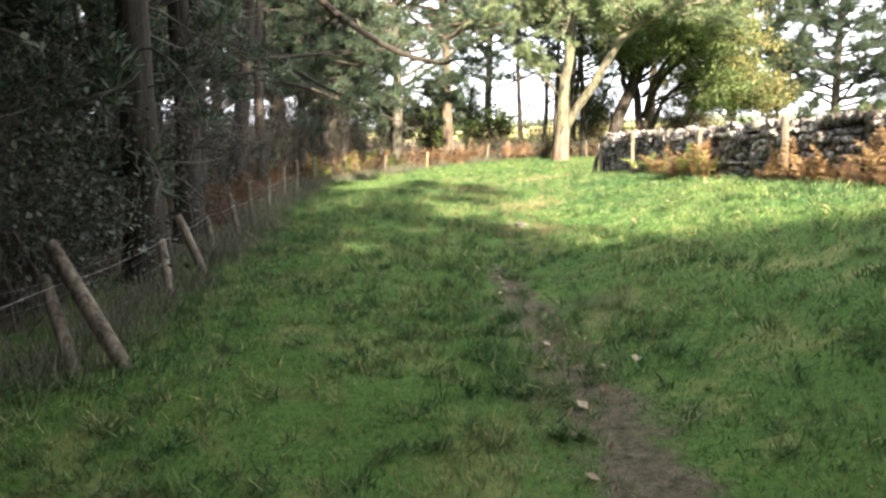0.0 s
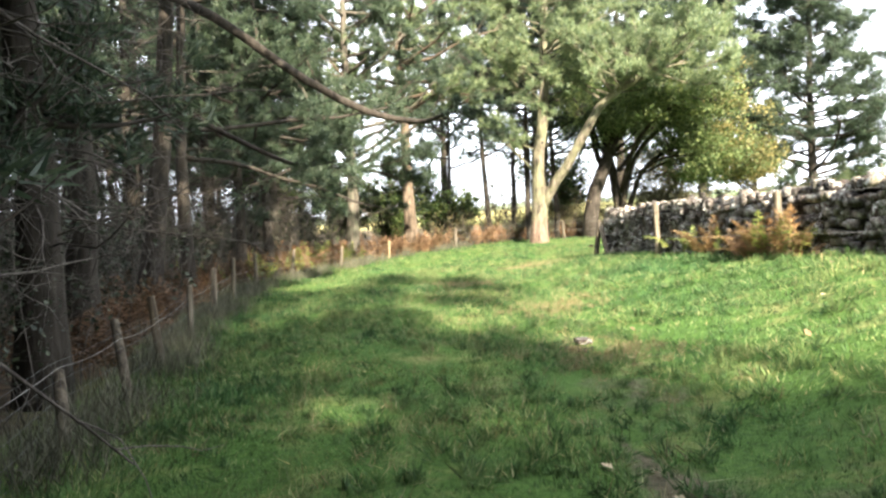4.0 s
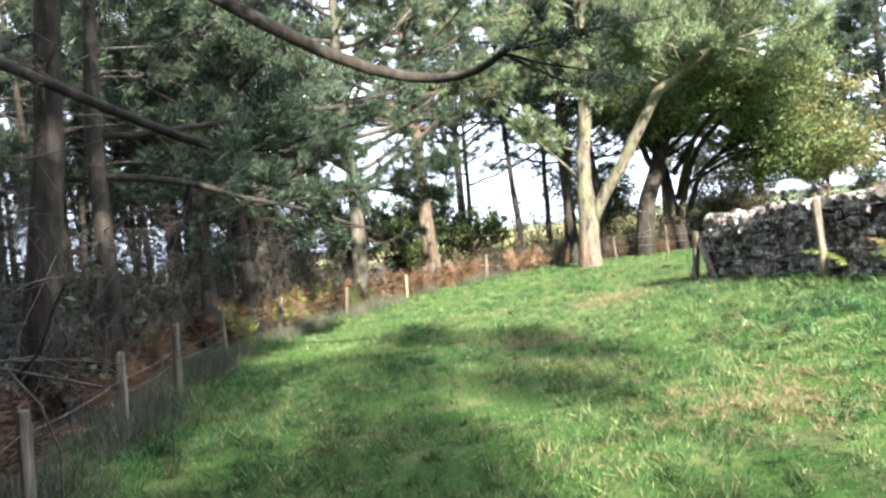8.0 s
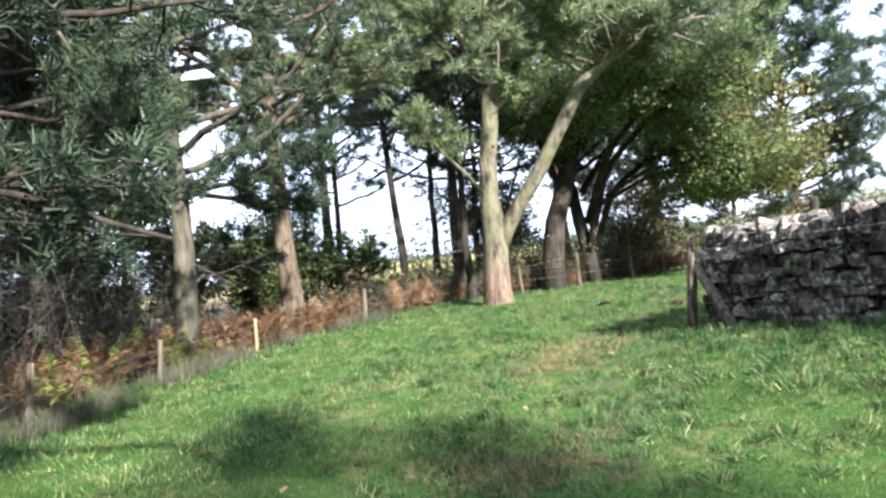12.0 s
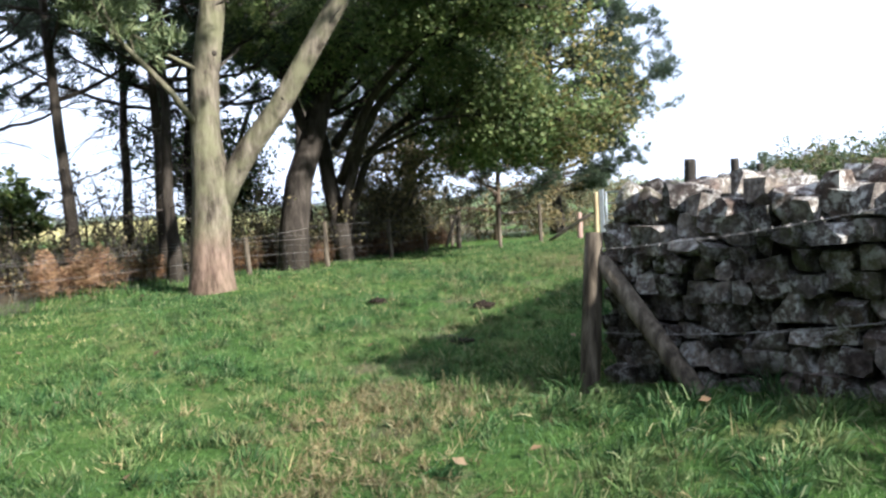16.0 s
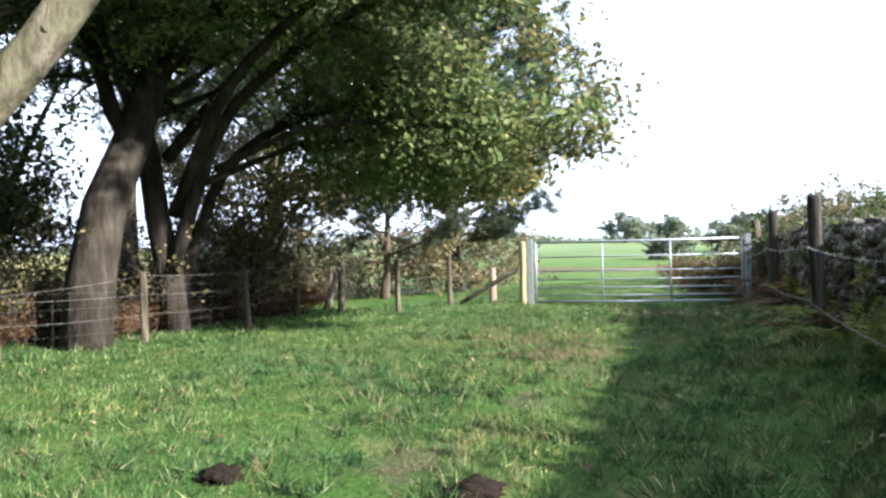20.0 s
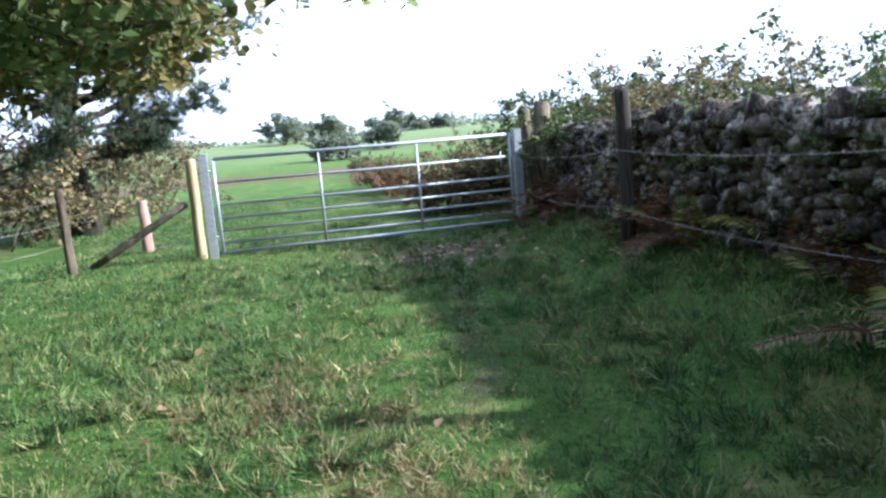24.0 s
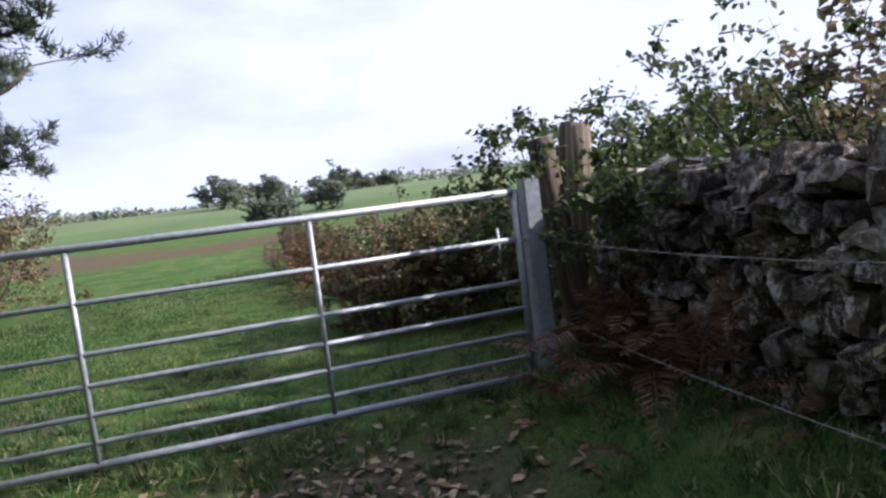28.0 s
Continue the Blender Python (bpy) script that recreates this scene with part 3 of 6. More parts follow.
    # the closed ends
    for flag, s in ((ends[0], 0.0), (ends[1], at[-1])):
        if not flag:
            continue
        p, d, n = spot(min(max(s, 0.12), at[-1] - 0.12))
        z = -0.05
        while hz(*p) + z < top(s) - 0.05:
            ch, o = rng.uniform(0.1, 0.2), 0.02
            while o < thick - 0.1:
                w = rng.uniform(0.16, 0.3)
                q = p + n * (o + w / 2)
                spots.append((s, 0, (*q, hz(*p) + z + ch / 2), math.atan2(n[1], n[0]) + rng.normal(0, 0.08), 0, rng.normal(0, 0.05), (w, 0.24, ch)))
                o += w
            z += ch
    ranked = sorted(spots, key=lambda e: (0 if near[0] <= e[0] <= near[1] and e[1] != 1 else 1, abs(e[0] - sum(near) / 2)))
    rest = Heap()
    shapes = [(np.array([v.co for v in me.vertices]), [tuple(f.vertices) for f in me.polygons]) for me in STONES]
    for k, (_, _, pos, rz, rx, ry, size) in enumerate(ranked):
        m = Matrix.LocRotScale(pos, Euler((rx, ry, rz)), size)
        pick = int(rng.integers(len(STONES)))
        if k < 300:
            part("stone", STONES[pick], wall, m=m)
        else:
            v, f = shapes[pick]
            M = np.array(m)
            tri = [(a[0], a[i], a[i + 1]) for a in f for i in range(1, len(a) - 1)]
            rest.add(v @ M[:3, :3].T + M[:3, 3], tri)
    joined = part("stone_rubble", rest.mesh("stone_rubble", STONE_FAR), wall)
    joined["kind"] = "stuff"
    return wall


STONE_FAR = stone_material("field_stone_rubble", True)
WEST_LINE = [(3.87, 19.82), (4.3, 16.35), (4.78, 12.5), (5.55, 8.2), (6.8, 3.0), (8.6, -3.5)]
NORTH_LINE = [(3.96, 19.92), (9.9, 23.1), (13.0, 24.82), (15.95, 26.45)]


# ---- fence wood ----
def post_mesh(height, radius, seed, material, squared=False):
    """An upright post: slightly tapered, flat top with a worn edge, a few dents."""
    rng = np.random.default_rng(seed)
    sides = 4 if squared else 11
    zs = np.array([-0.25, 0.0, 0.3, 0.55, 0.8, 0.97, 1.0]) * np.array([1] + [height] * 6)
    rr = radius * np.array([1.06, 1.04, 1.0, 0.99, 0.97, 0.96, 0.86])
    ang = np.linspace(0, 2 * np.pi, sides, endpoint=False) + np.pi / 4
    V = []
    for z, r in zip(zs, rr):
        sway = rng.normal(0, radius * 0.06, 2)
        for a in ang:
            k = r * (1.25 if squared else 1.0) * (1 + rng.normal(0, 0.05))
            V.append((sway[0] + k * math.cos(a), sway[1] + k * math.sin(a), z + (rng.normal(0, 0.006) if z > 0.9 * height else 0)))
    n, F = len(zs), []
    for i in range(n - 1):
        for j in range(sides):
            a, b = i * sides + j, i * sides + (j + 1) % sides
            F += [(a, b, b + sides), (a, b + sides, a + sides)]
    V.append((0, 0, height - 0.004))
    F += [((n - 1) * sides + j, (n - 1) * sides + (j + 1) % sides, len(V) - 1) for j in range(sides)]
    return mesh_np("post", V, F, material, not squared)


POST_MESHES = {}


def post(parent, x, y, top, radius=0.045, lean=(0, 0), material=None, squared=False, label="", base=None):
    z = hz(x, y) if base is None else base
    key = (round(top - z, 1), radius, material.name if material else "", squared)
    if key not in POST_MESHES:
        POST_MESHES[key] = post_mesh(top - z, radius, len(POST_MESHES) + 3, material or WOOD, squared)
    return part("post", POST_MESHES[key], parent, label, pose(x, y, z, lean[0], lean[1], (x * 71 + y * 37) % 360))


def pole_between(name, a, b, radius, parent, material, label="", sides=9):
    a, b = np.array(a, float), np.array(b, float)
    pts = a + (b - a) * np.linspace(0, 1, 6)[:, None]
    V, F = tube(pts, radius * np.array([0.9, 1, 1.03, 1, 0.98, 0.92]), sides)
    return part(name, mesh_np(name, V, F, material, True), parent, label)


def wire(parent, points, radius=0.0022, sag=0.02, barbs=False, seed=0, name="wire", label=""):
    rng, heap = np.random.default_rng(seed), Heap()
    P, run = np.array(points, float), []
    for a, b in zip(P[:-1], P[1:]):
        t = np.linspace(0, 1, 7)[:-1, None]
        run.append(a + (b - a) * t - np.array((0, 0, 1)) * sag * 4 * t * (1 - t))
    q = np.concatenate(run + [P[-1:]])
    heap.add(*tube(q, np.full(len(q), radius), 4, False))
    if barbs:
        for u in np.arange(0.002, 0.998, 0.12 / np.linalg.norm(np.diff(P, axis=0), axis=1).sum()):
            c = along(q, np.array([u]))[0]
            for _ in range(2):
                d = unit(rng.normal(size=3)) * 0.018
                heap.add(*tube(np.array([c - d, c, c + d]), np.array([0.0008, radius * 1.3, 0.0008]), 3, False))
    ob = part(name, heap.mesh(name, WIRE), parent, label)
    if barbs:
        ob["kind"] = "stuff"
    return ob


def netting(parent, points, heights, step=0.15, name="wire_netting"):
    """Stock netting between posts: level wires and uprights."""
    heap, P = Heap(), np.array(points, float)
    for a, b in zip(P[:-1], P[1:]):
        n = max(2, int(np.linalg.norm(b - a) / step))
        t = np.linspace(0, 1, n + 1)
        q = a + (b - a) * t[:, None]
        q[:, 2] = h(q[:, 0], q[:, 1])
        for z in heights:
            heap.add(*tube(q + (0, 0, z), np.full(n + 1, 0.0016), 3, False))
        for c in q:
            heap.add(*tube(np.array([c + (0, 0, heights[0]), c + (0, 0, heights[-1])]), np.full(2, 0.0013), 3, False))
    ob = part(name, heap.mesh(name, NET), parent, "sagging square-mesh stock netting")
    ob["kind"] = "stuff"
    return ob


# ---- gate ----
def build_gate():
    left, right = np.array((13.56, 30.02)), np.array((15.76, 26.82))
    d = (right - left) / np.linalg.norm(right - left)
    gate = thing("field_gate", "galvanised seven-bar steel field gate, shut", "gate")
    a, b = left + d * 0.11, right - d * 0.10
    span = np.linalg.norm(b - a)
    low, high = 0.42, 1.535
    bars = [0.0, 0.105, 0.235, 0.37, 0.515, 0.75, 1.0]

    def at(s, z):
        return np.array((*(a + d * s), z))

    for k, u in enumerate(bars):
        z, r = low + u * (high - low), 0.0215 if k in (0, 6) else 0.0145
        V, F = tube([at(0, z), at(span / 2, z - 0.003), at(span, z)], [r, r, r], 10)
        part("gate_bar", mesh_np("gate_bar", V, F, ZINC, True), gate)
    for s, r in ((0.0, 0.0215), (span * 0.335, 0.016), (span * 0.667, 0.016), (span, 0.0215)):
        V, F = tube([at(s, low - 0.02), at(s, (low + high) / 2), at(s, high + 0.015)], [r, r, r], 10)
        part("gate_upright", mesh_np("gate_upright", V, F, ZINC, True), gate)
    V, F = tube([at(span - 0.13, 1.33), at(span - 0.13, 1.12)], [0.009, 0.009], 8)
    part("latch_rod", mesh_np("latch_rod", V, F, ZINC, True), gate)
    V, F = tube([at(span - 0.2, 1.2), at(span - 0.15, 1.24), at(span - 0.02, 1.24), at(span + 0.06, 1.24)], [0.009] * 4, 8)
    part("latch", mesh_np("latch", V, F, ZINC, True), gate)
    for z in (0.62, 1.4):
        V, F = tube([at(-0.14, z), at(-0.02, z)], [0.013, 0.013], 8)
        part("hinge", mesh_np("hinge", V, F, ZINC, True), gate)
    for p, top in ((left, 1.60), (right, 1.61)):
        gp = thing("gate_post", "square galvanised steel gate post", "post", "steel gate posts")
        bm = bmesh.new()
        bmesh.ops.create_cube(bm, size=1.0)
        bmesh.ops.scale(bm, vec=(0.105, 0.105, top - hz(*p) + 0.3), verts=bm.verts)
        bmesh.ops.bevel(bm, geom=bm.edges[:], offset=0.008, segments=2, affect="EDGES")
        shaft = part("shaft", bm_mesh("shaft", bm, ZINC), gp, "", pose(*p, (top + hz(*p) - 0.3) / 2, 0, 0, math.degrees(math.atan2(d[1], d[0]))))
        part("cap", mesh_np("cap", *tube([(0, 0, 0), (0, 0, 0.006)], [0.07, 0.068], 4), ZINC), shaft, "", pose(0, 0, (top - hz(*p) + 0.3) / 2 - 0.002, 0, 0, 45))
    return gate


build_gate()


# ---- trees ----
def limb_line(points, base, steps=16):
    """A smooth line through a few points, from the tree's foot."""
    P = np.array(points, float) - np.array((*base, hz(*base)))
    t = np.linspace(0, len(P) - 1, steps)
    Q = np.stack([np.interp(t, np.arange(len(P)), P[:, k]) for k in range(3)], 1)
    Q[1:-1] = (Q[:-2] + 2 * Q[1:-1] + Q[2:]) / 4
    return Q


def stem_line(rng, height, wander, lean=(0, 0), steps=12):
    z = np.linspace(-0.2, height, steps)
    drift = np.cumsum(rng.normal(0, wander, (steps, 2)), 0)
    drift -= drift[0]
    return np.stack([drift[:, 0] + lean[0] * z / height, drift[:, 1] + lean[1] * z / height, z], 1)


def flare(n, radius, tip=0.3):
    t = np.linspace(0, 1, n)
    return radius * ((1 - t) * (1 - tip) + tip) * (1 + 0.45 * np.exp(-t * n * 1.3))


def needle_limb(rng, wood, needles, line, radius, twigs, tuft, blades, size, fan=1.0, start=0.35):
    """A limb with side twigs that carry needle tufts over their outer part."""
    wood.add(*tube(line, radius, 6))
    length = np.linalg.norm(np.diff(line, axis=0), axis=1).sum()
    for t in np.concatenate([rng.uniform(start, 1.0, twigs - 1), [0.98]]):
        p = along(line, np.array([t]))[0]
        d = unit(line[-1] - line[0] + 0.9 * fan * length * rng.normal(size=3) * (1, 1, 0.35) + np.array((0, 0, 0.15 * length)))
        tw, r = bough(rng, p, d, length * rng.uniform(0.25, 0.45) * fan ** 0.5, 0.012, 4, 0.2, 0.08)
        wood.add(*tube(tw, r, 4, False))
        puffs = max(2, tuft // 5)
        core = along(tw, rng.uniform(0.2, 1.0, puffs)) + rng.normal(0, 0.45 * size, (puffs, 3))
        pick = rng.integers(puffs, size=tuft)
        c = core[pick] + rng.normal(0, 0.33 * size, (tuft, 3)) * (1, 1, 0.75)
        w = unit(c - core[pick] + 0.35 * size * unit(tw[-1] - tw[0]) + np.array((0, 0, 0.25 * size)))
        needles.add(*tufts(rng, c, w, blades, size * 0.78, size * 0.125, 0.55))


def pine(label, at, height, radius, crown_from, spread, seed, lean=(0, 0), bark=None, needle=None, limbs=30, boughs=(), dead=14, tuft=17, blades=16, size=0.17, group="", lines=()):
    """A Scots pine: trunk, dead lower branches, limbs with needle crown. boughs: own long limbs as (height, way, length, radius, lift)."""
    rng = np.random.default_rng(seed)
    tree = thing("pine_tree", label, "tree", group, at=(*at, hz(*at)))
    line = stem_line(rng, height, 0.035, lean)
    part("trunk", mesh_np("trunk", *tube(line, flare(12, radius, 0.22), 12), bark or BARK_PINE, True), tree)
    wood, twig, needles = Heap(), Heap(), Heap()
    for k in range(dead):
        z = rng.uniform(0.9, max(1.2, crown_from + 0.6))
        p = along(line, np.array([(z + 0.2) / (height + 0.2)]))[0]
        a = rng.uniform(0, 2 * np.pi)
        q, r = bough(rng, p, (math.cos(a), math.sin(a), rng.uniform(-0.25, 0.3)), rng.uniform(0.6, 2.0), 0.013, 6, 0.17, -0.02)
        twig.add(*tube(q, r, 5, False))
        for _ in range(5):
            s = along(q, rng.uniform(0.3, 1, 1))[0]
            q2, r2 = bough(rng, s, unit(q[-1] - q[0]) + 0.8 * rng.normal(size=3), rng.uniform(0.25, 0.8), 0.005, 4, 0.25)
            twig.add(*tube(q2, r2, 3, False))
    for k in range(limbs):
        u = (k + rng.random()) / limbs
        z = crown_from + (height - crown_from) * u
        p = along(line, np.array([(z + 0.2) / (height + 0.2)]))[0]
        a = 2.4 * k + rng.uniform(-0.5, 0.5)
        reach = spread * (1.05 - 0.75 * u ** 1.6) * rng.uniform(0.65, 1.15)
        q, r = bough(rng, p, (math.cos(a), math.sin(a), rng.uniform(-0.1, 0.4)), reach, (0.055 * (1.1 - u) + 0.015) * min(1.0, radius / 0.17), 6, 0.14, 0.05)
        needle_limb(rng, wood, needles, q, r, 7, tuft, blades, size)
    for z, way, length, r0, lift in boughs:
        p = along(line, np.array([(z + 0.2) / (height + 0.2)]))[0]
        q, r = bough(rng, p, way, length, r0, 8, 0.1, lift)
        part("bough", mesh_np("bough", *tube(q, r * 1.02, 8), bark or BARK_PINE, True), tree)
        needle_limb(rng, wood, needles, q, r, 13, tuft + 4, blades, size, 0.75)
    for points, r0, twigs, fan, start in lines:
        q = limb_line(points, at, 14)
        part("bough", mesh_np("bough", *tube(q, r0 * np.linspace(1.02, 0.3, len(q)), 9), bark or BARK_PINE, True), tree)
        needle_limb(rng, wood, needles, q, r0 * np.linspace(1, 0.28, len(q)), twigs, tuft + 6, blades, size * 0.6, fan, start)
    part("branchwork", wood.mesh("branchwork", bark or BARK_PINE, True), tree)["kind"] = "stuff"
    if dead:
        part("dead_branchwork", twig.mesh("dead_branchwork", TWIG, True), tree, "grey leafless dead branches")["kind"] = "stuff"
    part("crown", needles.mesh("crown", needle or NEEDLES), tree)
    return tree


def broadleaf(name, label, at, stems, seed, leaf, bark, clumps, per, size, twigs_from=0.35, category="tree", reach=1.6, stem_sides=9, lines=(), clear=None, turning=None):
    """A leafy tree or bush: stems given as (way, length, radius, lift), two orders of limbs, leaves in clumps at their ends."""
    rng = np.random.default_rng(seed)
    tree = thing(name, label, category, at=(*at, hz(*at)))
    crown, yellow, lines = Heap(), Heap(), list(lines)
    for q, r0, _ in lines:
        part("limb", mesh_np("limb", *tube(q, r0 * np.linspace(1, 0.2, len(q)), stem_sides), bark, True), tree)
    given = len(lines)
    for start, way, length, r0, lift in stems:
        if category == "tree" and start[2] > 2.0 and len(lines) > given:
            trunk = lines[given][0]
            start = trunk[int(np.argmin(np.abs(trunk[:, 2] - start[2])))]
        q, r = bough(rng, start, way, length, r0, 9, 0.09, lift)
        lines.append((q, r0, length))
        part("stem" if category == "bush" else "trunk" if len(lines) == given + 1 else "limb", mesh_np("stem", *tube(q, r, stem_sides), bark, True), tree)
    limbs, ends = Heap(), []
    for k in range(clumps):
        q, r0, length = lines[int(rng.integers(len(lines)))]
        t = rng.uniform(twigs_from, 1.0)
        p = along(q, np.array([t]))[0]
        d = unit(q[-1] - q[0]) * 0.5 + rng.normal(size=3) * (1, 1, 0.7)
        b, r = bough(rng, p, d, reach * rng.uniform(0.5, 1.3), r0 * 0.28 * (1.2 - t), 5, 0.2, 0.03)
        if clear and not clear(b[-1][0] + at[0], b[-1][1] + at[1], b[-1][2]):
            continue
        limbs.add(*tube(b, r, 4, False))
        ends.append(b)
        for _ in range(2):
            s = along(b, rng.uniform(0.4, 1, 1))[0]
            b2, r2 = bough(rng, s, unit(b[-1] - b[0]) + 0.9 * rng.normal(size=3), reach * 0.45, 0.006, 3, 0.2, -0.02)
            if clear and not clear(b2[-1][0] + at[0], b2[-1][1] + at[1], b2[-1][2]):
                continue
            limbs.add(*tube(b2, r2, 3, False))
            ends.append(b2)
    part("branchwork", limbs.mesh("branchwork", bark, True), tree)["kind"] = "stuff"
    for b in ends:
        k = int(per * rng.uniform(0.6, 1.4))
        c = along(b, rng.uniform(0.3, 1.05, k).clip(0, 0.999)) + rng.normal(0, reach * (0.15 if category == 'tree' else 0.07), (k, 3)) * (1, 1, 0.6)
        if clear:
            c = c[clear(c[:, 0] + at[0], c[:, 1] + at[1], c[:, 2])]
        (yellow if turning and turning[1](b[-1][0] + at[0], b[-1][1] + at[1]) + rng.normal(0, 0.6) > 0 else crown).add(*leaves(rng, c, size))
    if turning:
        part("crown", yellow.mesh("crown", turning[0]), tree, "leaves turning yellow-brown")
    part("crown" if category == "tree" else "foliage", crown.mesh("crown", leaf), tree)
    return tree


# pines along the fence, whose boughs hang over the meadow
EDGE = "tall dark Scots pine with grey dead lower branches behind the fence"
pine(EDGE, (-3.0, -0.8), 10.5, 0.17, 2.6, 5.2, 9, bark=BARK_DARK, dead=20, limbs=64, tuft=24)
pine(EDGE, (-3.0, 3.3), 10.5, 0.17, 2.6, 4.8, 10, bark=BARK_DARK, dead=26, limbs=60, tuft=24, boughs=[(2.5, (0.6, 0.9, 0.05), 2.6, 0.05, 0.02)])
for x, y, sd in ((-3.7, 4.9, 2), (-4.4, 6.5, 3), (-3.8, 7.9, 4), (-5.0, 8.9, 5)):
    pine("dark pine with dense low needles and dead twigs inside the wood", (x, y), 9.5, 0.12, 1.5, 2.1, sd, bark=BARK_DARK, dead=30, limbs=34, tuft=14, blades=10, size=0.22)
pine(EDGE, (-2.45, 5.95), 11, 0.18, 5.4, 3.4, 11, bark=BARK_DARK, dead=44, limbs=14)
pine(EDGE, (-3.15, 8.6), 10.5, 0.17, 5.0, 3.4, 12, bark=BARK_DARK, dead=42, limbs=12)
pine(EDGE, (-4.3, 11.7), 11, 0.18, 6.0, 2.8, 18, bark=BARK_DARK, dead=38, limbs=8, boughs=[(4.9, (1, 0.35, 0.08), 3.0, 0.055, 0.02), (5.5, (0.9, 0.8, 0.1), 3.2, 0.055, 0.02), (5.1, (1, -0.2, 0.12), 2.6, 0.05, 0.02)])
pine("leaning dark pine with long bare boughs over the grass", (-4.9, 15.2), 11, 0.19, 6.6, 3.4, 13, lean=(0.9, 0.3), bark=BARK_DARK, dead=30, limbs=5, boughs=[(5.7, (1, -0.3, 0.05), 3.4, 0.055, 0.02)],
     lines=[([(-4.75, 15.1, 3.9), (-4.2, 13.6, 3.35), (-3.5, 12.8, 3.0), (-2.6, 12.3, 2.5), (-1.85, 12.0, 2.1), (-1.62, 12.0, 2.05)], 0.06, 6, 0.2, 0.85),
            ([(-4.6, 15.2, 5.4), (-3.2, 14.5, 4.6), (-2.2, 14.0, 3.7), (-1.05, 13.95, 2.95), (-0.4, 14.1, 2.82), (-0.05, 13.4, 2.68), (0.15, 12.9, 2.72)], 0.085, 5, 0.3, 0.9)])
pine("slim dark pine with bushy drooping boughs", (-4.7, 16.9), 10, 0.14, 5.4, 2.8, 14, bark=BARK_DARK, dead=26, limbs=7, boughs=[(2.7, (1, 0.15, -0.02), 3.6, 0.05, -0.01), (3.2, (0.9, 0.5, 0.0), 4.2, 0.05, 0.0)])
pine("bushy dark pine with dense low boughs beside the bracken", (-4.7, 20.4), 5.6, 0.15, 2.0, 2.5, 19, bark=BARK_DARK, dead=14, limbs=21, tuft=22)
pine("dark pine with dense needles close behind the fence", (-4.35, 21.9), 9.5, 0.13, 2.7, 2.5, 7, bark=BARK_DARK, dead=24, limbs=40, tuft=16, blades=12, size=0.2)
pine("slim pine with grey bark among the bracken", (-5.0, 25.6), 10, 0.15, 2.0, 3.0, 15, bark=BARK_GREY, dead=16)
pine("straight pine with a sunlit grey trunk beside the bracken", (-2.55, 24.75), 11, 0.19, 2.6, 3.2, 16, bark=BARK_GREY, needle=NEEDLES, dead=10, limbs=52, boughs=[(2.7, (0.5, -0.9, 0.05), 2.8, 0.05, 0.0), (3.4, (-0.3, -1, 0.0), 3.0, 0.05, 0.0), (2.8, (0.9, -0.5, 0.0), 2.2, 0.05, 0.0)])
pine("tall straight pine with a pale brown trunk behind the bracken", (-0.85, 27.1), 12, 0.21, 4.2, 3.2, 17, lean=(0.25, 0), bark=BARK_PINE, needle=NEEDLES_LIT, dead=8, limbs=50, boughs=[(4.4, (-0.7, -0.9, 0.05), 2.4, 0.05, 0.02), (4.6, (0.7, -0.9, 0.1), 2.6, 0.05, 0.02)])


